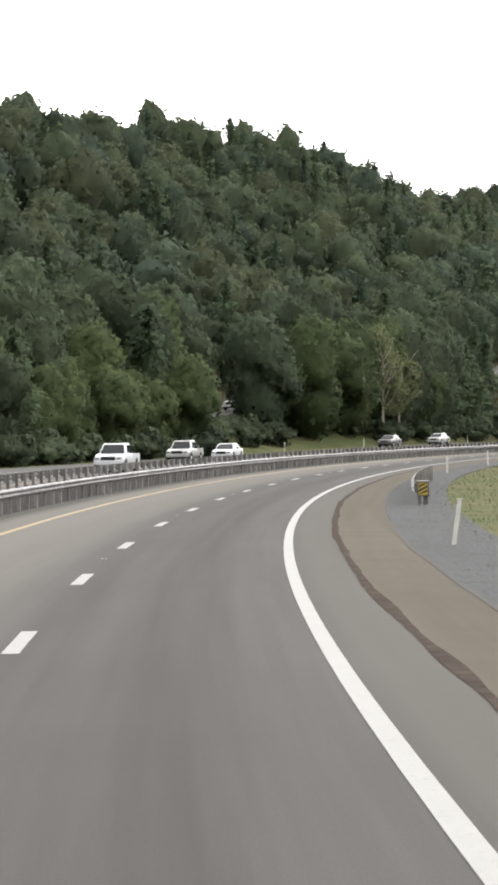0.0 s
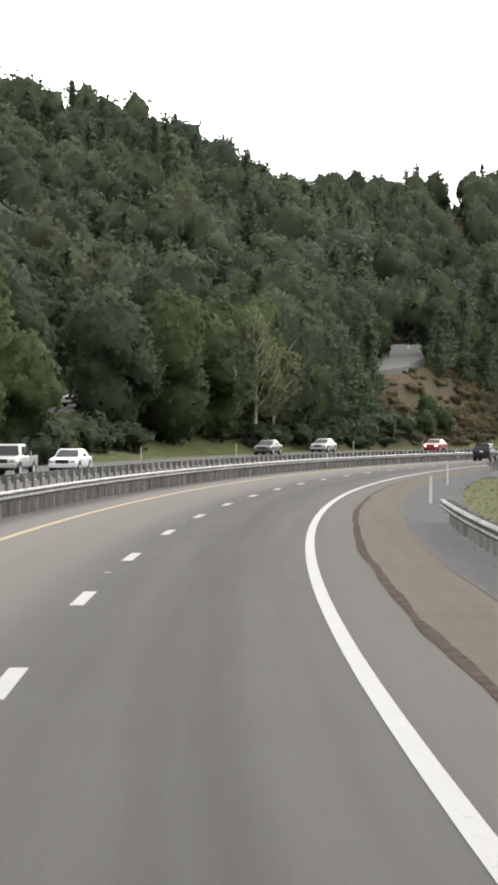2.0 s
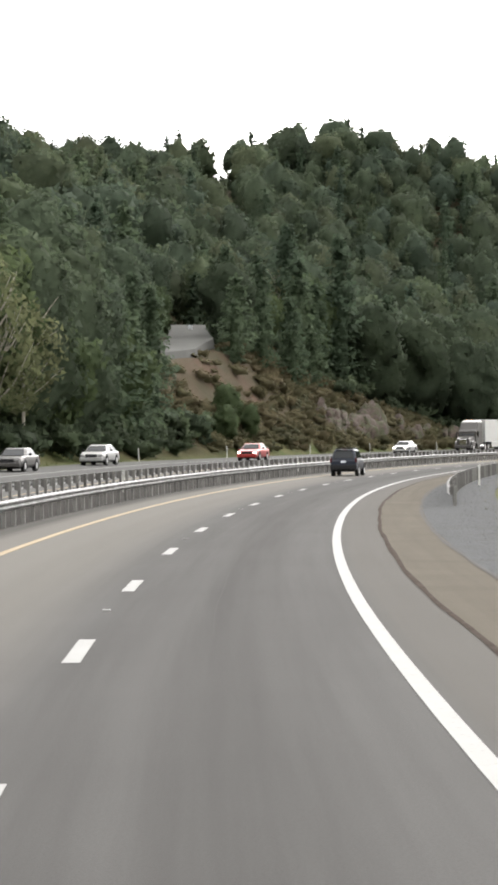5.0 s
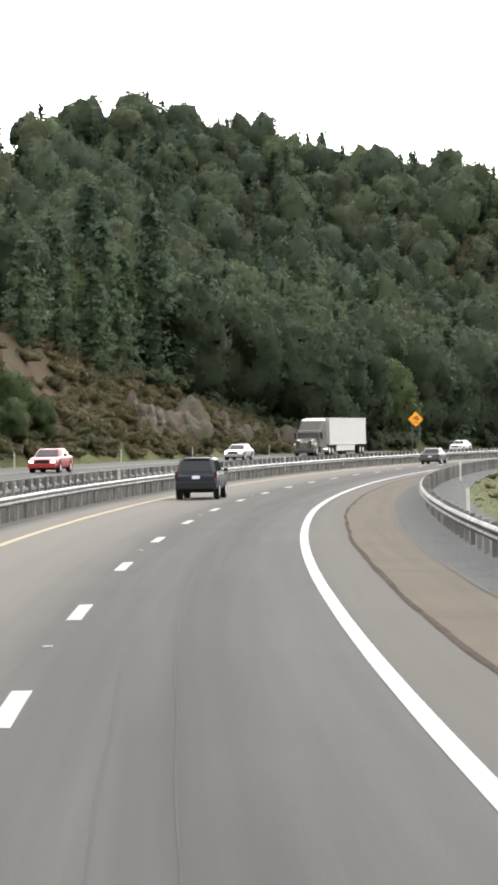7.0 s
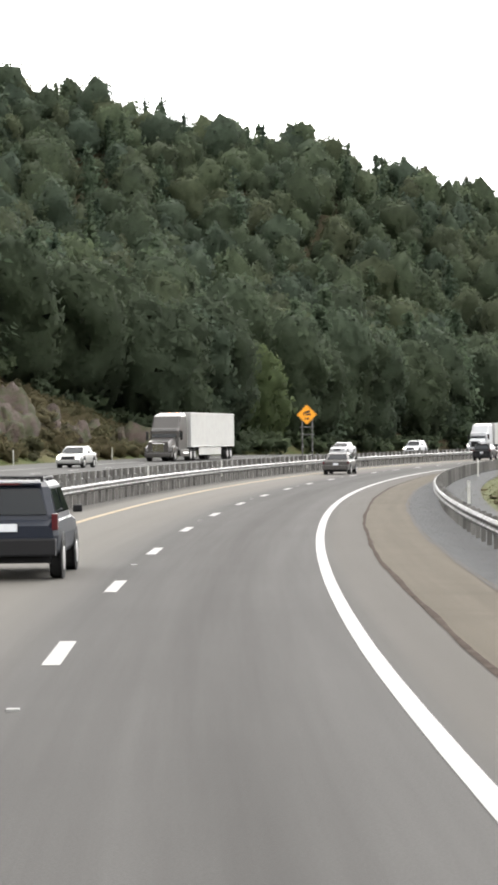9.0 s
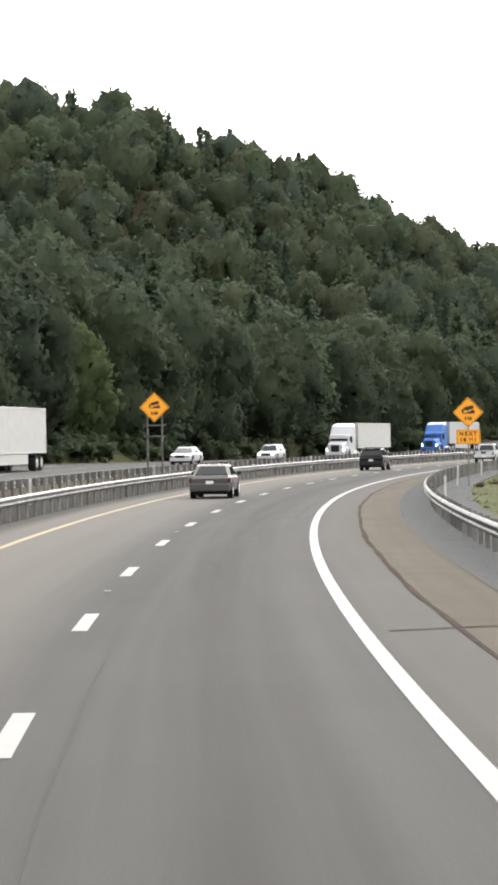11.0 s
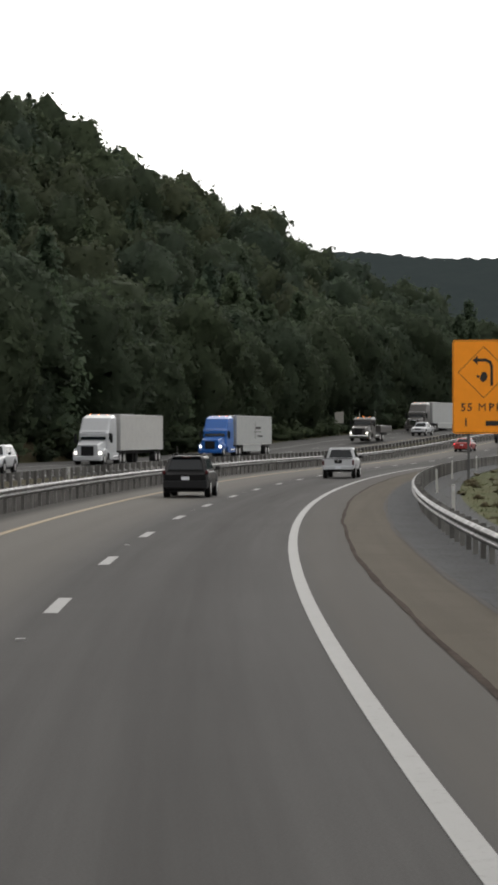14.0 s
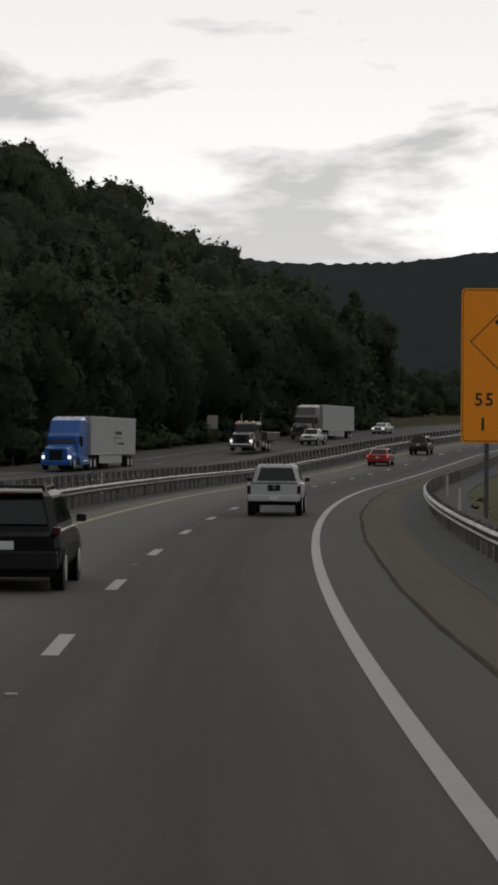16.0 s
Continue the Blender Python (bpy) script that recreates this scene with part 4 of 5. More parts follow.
def pine_tree(rng, h, whorls, boughs, per, size, slim=1.0):
    """Flat feathered boughs in uneven tiers, with gaps between them, round a straight trunk."""
    pos, nrm = [], []
    wood = [tube((0, 0, -1.2), (0, 0, h * 0.9), h * 0.014, 0.03, 5)]
    for i in range(whorls):
        f = (i + rng.uniform(-0.25, 0.25)) / whorls
        f = min(max(f, 0.0), 0.97)
        z = h * (0.05 + 0.94 * f)
        full = h * 0.23 * slim * (1 - f) ** 0.7 * min(1.0, 0.66 + 1.5 * f) + 0.25
        a0 = rng.uniform(0, 6.28)
        for j in range(boughs):
            a = a0 + 6.283 * j / boughs + rng.uniform(-0.4, 0.4)
            L = full * rng.uniform(0.55, 1.15)
            t = rng.uniform(0.12, 1.0, per) ** 0.75
            side = rng.normal(0, 1, per) * (0.06 + 0.17 * t * (1.15 - t)) * L * 1.5
            x, y = t * L * math.cos(a) - side * math.sin(a), t * L * math.sin(a) + side * math.cos(a)
            zz = z + L * (0.16 * t - 0.28 * t * t + 0.14 * t ** 4) + rng.normal(0, 0.021 * h, per)
            pos.append(np.stack([x, y, zz], -1))
            nrm.append(np.stack([0.55 * np.cos(a + 0 * t) * t, 0.55 * np.sin(a + 0 * t) * t, 0.75 + 0 * t], -1))
    pos, nrm = np.concatenate(pos), np.concatenate(nrm)
    crown = [sprays_at(pos, nrm, size, rng, 0.4, 0.1)]
    u, a = rng.random(44), rng.uniform(0, 6.28, 44)
    tip = np.stack([(0.03 * h * (1 - u) + 0.06) * np.cos(a), (0.03 * h * (1 - u) + 0.06) * np.sin(a), h * (0.8 + 0.19 * u)], -1)
    crown.append(sprays_at(tip, tip - (0, 0, h * 0.8), size * 0.7, rng))
    ang = np.linspace(0, 6.283, 7)[:-1]
    V = np.concatenate([np.stack([r * np.cos(ang), r * np.sin(ang), 0 * ang + z], -1) for z, r in ((h * 0.02, h * 0.05 * slim), (h * 0.5, h * 0.045 * slim), (h * 0.95, 0.08))])
    F = np.array([q for k in (0, 6) for i in range(6) for q in ((k + i, k + (i + 1) % 6, k + 6 + (i + 1) % 6), (k + i, k + 6 + (i + 1) % 6, k + 6 + i))])
    crown.insert(0, (V, F, smooth_normals(V, F)))
    return gather(crown), gather(wood)


def bush(rng, w, sprays, size):
    cs = rng.uniform(-0.5, 0.5, (7, 3)) * (w, w, 0.35 * w) + (0, 0, 0.3 * w)
    skin = shell(cs.mean(0), cs, w * rng.uniform(0.14, 0.24, 7), 0, rng, 0.12)
    return gather([skin, sprays_on(skin, sprays, size, rng, -0.1, 0.45)])


def leafy(name, V, F, N, mat, tone=None):
    """A mesh of sprays, smooth-lit by the crown's own form; its UV holds each tree's tone and hue."""
    me = np_mesh(name, V, F, [mat], smooth=True)
    me.attributes.new("custom_normal", "FLOAT_VECTOR", "POINT").data.foreach_set("vector", np.asarray(N, np.float32).ravel())
    if tone is not None:
        tone = np.asarray(tone)
        tone = tone if tone.ndim == 2 else np.stack([tone, 0.5 + 0 * tone], -1)
        me.uv_layers.new(name="tone").data.foreach_set("uv", tone.astype(np.float32).ravel())
    me.update()
    return me


rng = np.random.default_rng(3)
ROUND, OVAL, BROAD, TALL = (0.23, 0.54), (0.19, 0.48), (0.28, 0.58), (0.17, 0.55)
KINDS = []
for h, form, mat, tone, hue in ((14, ROUND, LEAF, 0.16, 0.4), (16, OVAL, LEAF, 0.5, 0.3), (13, ROUND, LEAF_LIGHT, 0.6, 0.6), (15, BROAD, LEAF, 0.1, 0.5),
                                (15, OVAL, LEAF, 0.7, 0.75), (12, BROAD, LEAF_LIGHT, 0.5, 0.45), (16, ROUND, LEAF, 0.42, 0.2)):
    crown, wood = broad_tree(rng, h, form, 60, 1, int(1750 * (h / 14) ** 2), 0.37, 6)
    KINDS.append(("broad", h, leafy("crown", *crown, mat, np.tile((tone, hue), (3 * len(crown[1]), 1))), leafy("trunk", *wood, BARK)))
for h, slim, tone, hue in ((15, 1.35, 0.45, 0.45), (18, 1.15, 0.6, 0.5), (13, 1.5, 0.75, 0.7), (20, 1.1, 0.5, 0.3)):
    crown, wood = pine_tree(rng, h, int(0.8 * h), 7, 20, 0.36, slim)
    KINDS.append(("pine", h, leafy("crown", *crown, NEEDLE, np.tile((tone, hue), (3 * len(crown[1]), 1))), leafy("trunk", *wood, BARK)))
for h, form in ((15, OVAL), (13, BROAD)):
    crown, wood = broad_tree(rng, h, form, 46, 0, 1300, 0.26, 24, 0.3)
    KINDS.append(("sparse", h, leafy("crown", *crown, LEAF_PALE, np.tile((0.5, 0.5), (3 * len(crown[1]), 1))), leafy("trunk", *wood, PALE_BARK)))
FORMS = (ROUND, OVAL, BROAD, TALL, (0.22, 0.52))
SIMPLE = [broad_tree(rng, 11 + i % 4 * 1.6, FORMS[i % 5], 34, 0, 470, 0.49) for i in range(14)] + [pine_tree(rng, 12 + i * 1.4, 11, 5, 10, 0.45, (1.35, 1.1, 1.5, 1.2)[i]) for i in range(4)]
BUSHES = [bush(rng, 2.6, 190, 0.26) for i in range(5)]
LOW_BUSHES = [bush(rng, 2.6, 50, 0.32) for i in range(4)]


def tree(kind, s, lat, scale, turn, label):
    what, h, crown, trunk = KINDS[kind]
    t = thing("pine_tree" if what == "pine" else "tree", label, "tree", "roadside pines" if what == "pine" else "roadside trees")
    part("trunk", trunk, BARK, t, "pale bare limbs" if what == "sparse" else "")
    part("crown", crown, LEAF, t)
    t.matrix_basis = stand(s, lat, float(land_z(s, lat)), turn) @ Matrix.Diagonal((scale, scale, scale, 1))
    return t


def front(s):
    """Where the wood's edge begins, outwards from the road."""
    return np.interp(s, (-400, 150, 224, 236, 288, 306, 335, 364, 369, 420, 430, 456, 468, 762, 782, 820, 880, 940, 1010), (29, 29, 28.5, 35, 34.5, 31.5, 32, 33, 50, 45, 43, 40, 32.5, 33, 40, 64, 88, 113, 135))


placed = []
s = 120.0
while s < 790 and len(placed) < 296:
    for row in range(0 if 350 < s < 368 else 3 if s < 420 else 2):
        f = float(front(s))
        out = f + 1.5 + row * (4.0 if 215 < s < 335 else 5.5) + rng.uniform(-1.5, 1.5)
        if (SIDE[0, 0] < s < 470) and abs(out + np.interp(s, SIDE[:, 0], SIDE[:, 1])) < 4.3:
            continue
        if 226 < s < 282 and 24.5 + (s - 232) * 0.33 < out < 33.0 + (s - 232) * 0.39:
            continue
        pine = (332 < s < 366 and rng.random() < 0.85) or (428 < s < 470 and rng.random() < 0.6) or rng.random() < (0.3 if s > 515 else 0.12)
        kind = int(rng.integers(7, 11)) if pine else int(rng.integers(0, 7))
        if (s < 240 or 268 < s < 312) and row < 2 and not pine:
            kind = (2, 5, 2, 0)[int(rng.integers(0, 4))]
        # past 515 only the darkest crowns, their colour standing in for shade
        if s > 515 and not pine:
            kind = (0, 3, 3, 6)[int(rng.integers(0, 4))]
        sc = rng.uniform(0.75, 1.08) * (1.12 if 220 < s < 370 else 1.0) * (0.75 if 365 < s < 425 else 1.0)
        if s < 232:
            sc *= (0.62, 0.85, 1.0)[row]
        tree(kind, s + rng.uniform(-2, 2), -out, sc, rng.uniform(0, 360),
             ("dark green layered pine on the wooded bank" if kind > 6 else "light green leafy tree at the wood's edge" if kind in (2, 5) else "dark green leafy tree at the wood's edge"))
        placed.append((s, out))
    s += 4.6 if s < 420 else 6.0

# the stand of pines where the grass ends
for s, out, kind, sc in ((331, 33.5, 7, 0.85), (336, 35.5, 8, 0.7), (341, 33, 9, 0.95), (346, 36, 7, 0.8), (351, 34, 10, 0.72), (354, 37, 8, 0.7)):
    tree(kind, s, -out, sc, s * 29 % 360, "dark green layered pine where the grass verge ends")

# thin pale-limbed trees that stand out before the darker wood
for s, out, kind, sc in ((299, 30.8, 11, 1.08), (306, 31.0, 12, 1.0), (436, 50, 11, 0.95), (444, 52, 12, 0.9), (392, 52, 12, 0.75)):
    tree(kind, s, -out, sc, s * 41 % 360, "thin pale-limbed tree with sparse yellowish leaves")

# light green trees that lead the wood's edge above the grass
for s, out, kind, sc in ((276, 33.2, 2, 1.12), (284, 33.6, 5, 1.2), (290, 33.0, 2, 0.9)):
    tree(kind, s, -out, sc, s * 31 % 360, "light green leafy tree at the wood's edge")

# young trees on the bank below the side road
for s, out, kind, sc in ((398, 41, 9, 0.62), (404, 43, 9, 0.75), (409, 41.5, 8, 0.55), (415, 40, 9, 0.66), (420, 42, 7, 0.7), (425, 41, 9, 0.6), (372, 33, 2, 0.4), (368, 31.8, 5, 0.36), (378, 32.5, 2, 0.28)):
    tree(kind, s, -out, sc, s * 37 % 360, "young layered pine on the cut bank" if kind > 6 else "young light green tree on the cut bank")

# tall pines that stand out above the ridge line
for s, out, kind, sc in ((437, 133, 10, 0.76), (491, 151, 10, 0.8), (521, 162, 8, 0.7), (727, 152, 8, 0.66), (758, 131, 10, 0.7), (772, 123, 10, 0.78)):
    tree(kind, s, -out, sc, s * 53 % 360, "tall layered pine above the wooded ridge line")

# the wood behind, too dense to count
def wood_lot():
    return {"V": [], "F": [], "N": [], "T": [], "k": 0}


def add_to(lot, piece, rot, at, tone):
    v, f, n = piece
    lot["V"].append(v @ rot.T + at)
    lot["F"].append(f + lot["k"])
    lot["N"].append(n @ rot.T)
    lot["T"].append(np.tile(tone if isinstance(tone, tuple) else (tone, 0.5), (3 * len(f), 1)))
    lot["k"] += len(v)


crowns, needles, trunks = wood_lot(), wood_lot(), wood_lot()
for s in np.arange(124, 950, 6.2):
    f = float(front(s))
    toe_l, w = float(np.interp(s, TOE_S, TOE_L)), float(np.interp(s, RIDGE_S, RIDGE_W))
    start = f + (17.5 if s < 420 else 12.0) if s < placed[-1][0] else min(f, 36.0)
    out = start
    while out < toe_l + w + 19:
        ss_, oo = s + rng.uniform(-2.8, 2.8), out + rng.uniform(-2.4, 2.4)
        crest = oo > toe_l + 0.8 * w
        out += 4.6 if crest else 5.6 if out < toe_l + 60 else 6.2
        if 186 < ss_ < 436 and abs(oo + np.interp(ss_, SIDE[:, 0], SIDE[:, 1])) < 5.0:
            continue
        pine = rng.random() < (0.3 if 420 < ss_ < 760 else 0.15)
        i = int(rng.integers(14, 18)) if pine else int(rng.integers(0, 14))
        cr, tr = SIMPLE[i]
        sc = rng.uniform(0.72, 1.06) * (0.42 if oo < f - 2 else 1.03 if crest else 1.0)
        if oo > toe_l + 0.7 * w and (abs(ss_ - 428) < 5 or abs(ss_ - 603 - (oo - 160) * 1.08) < 6):
            sc *= 0.4
        a = rng.uniform(0, 6.28)
        rot = np.array([[math.cos(a), -math.sin(a), 0], [math.sin(a), math.cos(a), 0], [0, 0, 1]]) * sc
        at = road(ss_, -oo, land_z(ss_, -oo) - 0.8)
        # lower slope past 515: tones halved, the slope's backlit shade put into leaf colour
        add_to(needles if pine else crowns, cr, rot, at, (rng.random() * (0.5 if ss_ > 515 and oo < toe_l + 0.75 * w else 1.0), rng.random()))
        if oo < f + 30:
            add_to(trunks, tr, rot, at, 0.5)
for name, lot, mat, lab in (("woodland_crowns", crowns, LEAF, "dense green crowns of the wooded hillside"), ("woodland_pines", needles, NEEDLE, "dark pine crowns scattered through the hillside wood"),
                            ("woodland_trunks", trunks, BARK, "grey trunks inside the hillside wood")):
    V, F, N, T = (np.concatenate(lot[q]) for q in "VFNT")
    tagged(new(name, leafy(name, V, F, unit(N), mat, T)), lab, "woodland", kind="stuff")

# scrub on the cut bank and along the wood's edge
edge, lot = wood_lot(), wood_lot()
for i in range(800):
    s = rng.uniform(120, 800)
    f = float(front(s))
    out = f - rng.uniform(-2.5, 1.6 if s > 300 else 2.6)
    if i > 650:
        s = rng.uniform(366, 468)
        out = 30.4 + rng.random() ** 1.3 * (float(np.interp(s, (356, 370), (37, 50))) - 31)
    if 366 < s < 440 and abs(out + np.interp(s, SIDE[:, 0], SIDE[:, 1])) < 5.0:
        continue
    if i > 650 and abs(s - 387) < 15 and out > 35:
        continue
    sc = rng.uniform(0.5, 1.6) if i <= 650 else rng.uniform(0.25, 0.85)
    add_to(edge if i <= 650 else lot, BUSHES[int(rng.integers(0, 5))], np.eye(3) * sc, road(s, -out, land_z(s, -out)), rng.random())
far_rng = np.random.default_rng(91)
for i in range(60):
    s = far_rng.uniform(782, 850)
    out = float(front(s)) - far_rng.uniform(0, 1) * (float(front(s)) - 35)
    add_to(edge, BUSHES[int(far_rng.integers(0, 5))], np.eye(3) * far_rng.uniform(0.9, 1.6), road(s, -out, land_z(s, -out)), far_rng.random())
V, F, N, T = (np.concatenate(lot[q]) for q in "VFNT")
tagged(new("scrub", leafy("scrub", V, F, unit(N), SCRUB, T)), "olive and brown scrub on the cut bank", "bushes", kind="stuff")
V, F, N, T = (np.concatenate(edge[q]) for q in "VFNT")
tagged(new("undergrowth", leafy("undergrowth", V, F, unit(N), LEAF, T)), "dark green undergrowth along the foot of the wood", "bushes", kind="stuff")

# low brush that clothes the cut bank, thinner under the side road
brush = wood_lot()
for i in range(1300):
    s = rng.uniform(358, 470)
    deep = float(np.interp(s, (358, 372, 420, 470), (9, 13, 14, 5)))
    out = 31.2 + deep * rng.random()
    if (abs(s - 386) < 14 and out > 36 and rng.random() < 0.85) or (412 < s < 450 and 33 < out < 37 and rng.random() < 0.7):
        continue
    sc = rng.uniform(0.25, 0.75)
    add_to(brush, LOW_BUSHES[int(rng.integers(0, 4))], np.diag((1.3, 1.3, 1.0)) * sc, road(s, -out, land_z(s, -out) - 0.35 * sc), (rng.uniform(0.35, 0.6), rng.uniform(0.25, 0.95)))
for i in range(130):
    s, lat = rng.uniform(228, 560), 8.0 + 7 * rng.random() ** 1.6
    sc = rng.uniform(0.07, 0.26)
    add_to(brush, LOW_BUSHES[int(rng.integers(0, 4))], np.diag((1.2, 1.2, 0.9)) * sc, road(s, lat, land_z(s, lat) - 0.05), (rng.uniform(0.4, 0.7), rng.uniform(0.7, 1.0)))
V, F, N, T = (np.concatenate(brush[q]) for q in "VFNT")
tagged(new("brush", leafy("brush", V, F, unit(N), BRUSH, T)), "low brown and olive brush on the bank and verge", "bushes", kind="stuff")

# grass tufts on the verges
n = 26000
s = rng.uniform(40, 560, n)
right = rng.random(n) < 0.6
lat = np.where(right, rng.uniform(7.0, 16.0, n), -rng.uniform(25.0, 32.0, n) - drift(s))
base = road(s, lat, land_z(s, lat))
a = rng.uniform(0, 6.28, n)
hgt = rng.uniform(0.04, 0.14, n)
wd = rng.uniform(0.008, 0.025, n)
side = np.stack([np.cos(a), np.sin(a), 0 * a], -1) * wd[:, None]
tip = base + np.stack([rng.normal(0, 0.08, n), rng.normal(0, 0.08, n), hgt], -1)
V = np.stack([base - side, base + side, tip], 1).reshape(-1, 3)
tagged(new("grass_tufts", np_mesh("grass_tufts", V, np.arange(3 * n).reshape(n, 3), [BLADE])), "uneven yellow-green roadside grass", "grass", kind="stuff")

# stones on the gravel
n = 2200
s, lat = rng.uniform(30, 480, n), rng.uniform(4.95, 7.2, n)
at = road(s, lat, -0.05)
tet = np.array([(1, 0, -0.3), (-0.5, 0.87, -0.3), (-0.5, -0.87, -0.3), (0.1, 0.1, 0.8)])
sz = rng.uniform(0.012, 0.04, n)[:, None, None]
V = (tet[None] * sz * rng.uniform(0.6, 1.4, (n, 4, 1)) + at[:, None]).reshape(-1, 3)
F = (np.array([(0, 1, 3), (1, 2, 3), (2, 0, 3), (0, 2, 1)])[None] + 4 * np.arange(n)[:, None, None]).reshape(-1, 3)
tagged(new("loose_stones", np_mesh("loose_stones", V, F, [GRAVEL])), "loose grey stones on the gravel verge", "stones", kind="stuff")

# far wooded ridges beyond the bend
def lumps(u, v, cell, seed):
    """Smooth random bumps over a plane, one for each tree crown."""
    r = np.random.default_rng(seed).normal(0, 1, (512, 512))
    u, v = u / cell, v / cell
    i, j = np.floor(u).astype(int), np.floor(v).astype(int)
    a, b = u - i, v - j
    a, b = a * a * (3 - 2 * a), b * b * (3 - 2 * b)
    g = lambda p, q: r[p % 512, q % 512]
    return (g(i, j) * (1 - a) + g(i + 1, j) * a) * (1 - b) + (g(i, j + 1) * (1 - a) + g(i + 1, j + 1) * a) * b


def far_ridge(name, label, eye, az0, az1, near, far, tops, seed, res):
    """A wooded ridge; tops gives its height at compass bearings."""
    az = np.radians(np.arange(az0, az1, res))
    d = np.concatenate([np.arange(near, far, 6.0), np.linspace(far + 20, far + 400, 8)])
    A, D = np.meshgrid(az, d, indexing="ij")
    f = np.clip((D - near) / (far - near), 0, 1)
    top = np.interp(np.degrees(A), *tops)
    Z = top * (0.65 * f + 0.35 * np.sin(f * math.pi / 2)) - np.clip(D - far, 0, None) * 0.25
    Z = Z + (0.55 * lumps(A * far, D / 3.5, 12.0, seed) + 0.3 * lumps(A * far, D / 3.0, 6.0, seed + 3) + 1.5 * lumps(A * far, D / 2, 110.0, seed + 1)) * np.clip(f * 6, 0, 1)
    Z = Z + np.random.default_rng(seed).random(Z.shape) ** 3 * 2.2 * (np.abs(D - far) < 14)
    V = np.stack([eye[0] + D * np.sin(A), eye[1] + D * np.cos(A), Z - 6], -1).reshape(-1, 3)
    m = len(d)
    i, j = np.meshgrid(np.arange(len(az) - 1), np.arange(m - 1), indexing="ij")
    q = (i * m + j).ravel()
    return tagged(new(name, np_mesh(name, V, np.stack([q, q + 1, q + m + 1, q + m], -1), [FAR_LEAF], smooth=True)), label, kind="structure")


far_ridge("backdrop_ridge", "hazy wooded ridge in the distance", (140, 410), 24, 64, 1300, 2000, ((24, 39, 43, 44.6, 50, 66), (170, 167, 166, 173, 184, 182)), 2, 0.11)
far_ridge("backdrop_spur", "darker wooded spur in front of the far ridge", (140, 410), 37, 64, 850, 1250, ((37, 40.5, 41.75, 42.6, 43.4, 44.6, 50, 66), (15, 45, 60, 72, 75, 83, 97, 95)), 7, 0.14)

# added out of view: keeps the bright low sky out of rear-window reflections
far_ridge("backdrop_ridge", "unseen wooded ridge added behind the road to block low sky", (120, 200), 66, 352, 700, 1100, ((66, 140, 200, 300, 352), (120, 95, 90, 120, 130)), 12, 2.5)

# guardrails last of the setting, with their many posts
guardrail("guardrail", "galvanised steel guardrail along the median", -7.42, 1, 40, 1000, 0.07, 300)
guardrail("guardrail", "galvanised steel guardrail facing the opposite carriageway", -9.75, -1, 40, 1000, 0.3, 300)
guardrail("guardrail", "short galvanised steel guardrail on the gravel verge", 6.15, -1, 82.4, 122.5, -0.06, 30)
guardrail("guardrail", "galvanised steel guardrail along the gravel verge", 6.15, -1, 221, 900, -0.06, 200)

# ---- vehicles: x to the right, y forward, z up, standing on z = 0 ----
def ring(y, w, z0, z1):
    zm = z0 + (z1 - z0) * 0.55
    return [(x, y, z) for x, z in ((-w * 0.9, z0), (w * 0.9, z0), (w * 0.98, z0 + 0.1), (w, zm), (w * 0.97, z1 - 0.07), (w * 0.88, z1),
                                   (-w * 0.88, z1), (-w * 0.97, z1 - 0.07), (-w, zm), (-w * 0.98, z0 + 0.1))]


def level(z, w, y0, y1, r=0.12):
    return [(x, y, z) for x, y in ((-w + r, y0), (w - r, y0), (w, y0 + r), (w, y1 - r), (w - r, y1), (-w + r, y1), (-w, y1 - r), (-w, y0 + r))]


def panel_on(q, u0, u1, v0, v1, thick=0.012):
    """A pane on the four-cornered face q (lower left, lower right, upper right, upper left)."""
    a, b, c, d = (Vector(p) for p in q)

    def at(u, v):
        return (a * (1 - u) + b * u) * (1 - v) + (d * (1 - u) + c * u) * v
    out = (b - a).cross(d - a).normalized()
    pts = [at(u0, v0), at(u1, v0), at(u1 - 0.03, v1), at(u0 + 0.03, v1)]
    return slab([p + out * 0.004 for p in pts], thick, out)


def wheel(parent, x, y, r, width, rim=None):
    side = 1 if x > 0 else -1
    w = part("wheel", rod((x - width / 2 * side, y, r), (x + width / 2 * side, y, r), r * 0.96, r * 0.96, 20), RUBBER, parent)
    b = bmesh.new()
    for x0, x1, r0, r1 in ((-0.46, -0.3, r * 0.93, r), (-0.3, 0.3, r, r), (0.3, 0.46, r, r * 0.93)):
        rod((x + x0 * width, y, r), (x + x1 * width, y, r), r0, r1, 20, b)
    part("tyre", b, RUBBER, w)
    part("rim", rod((x + side * width * 0.4, y, r), (x + side * width * 0.53, y, r), r * 0.66, r * 0.58, 14), rim or RIM, w, "alloy rim")


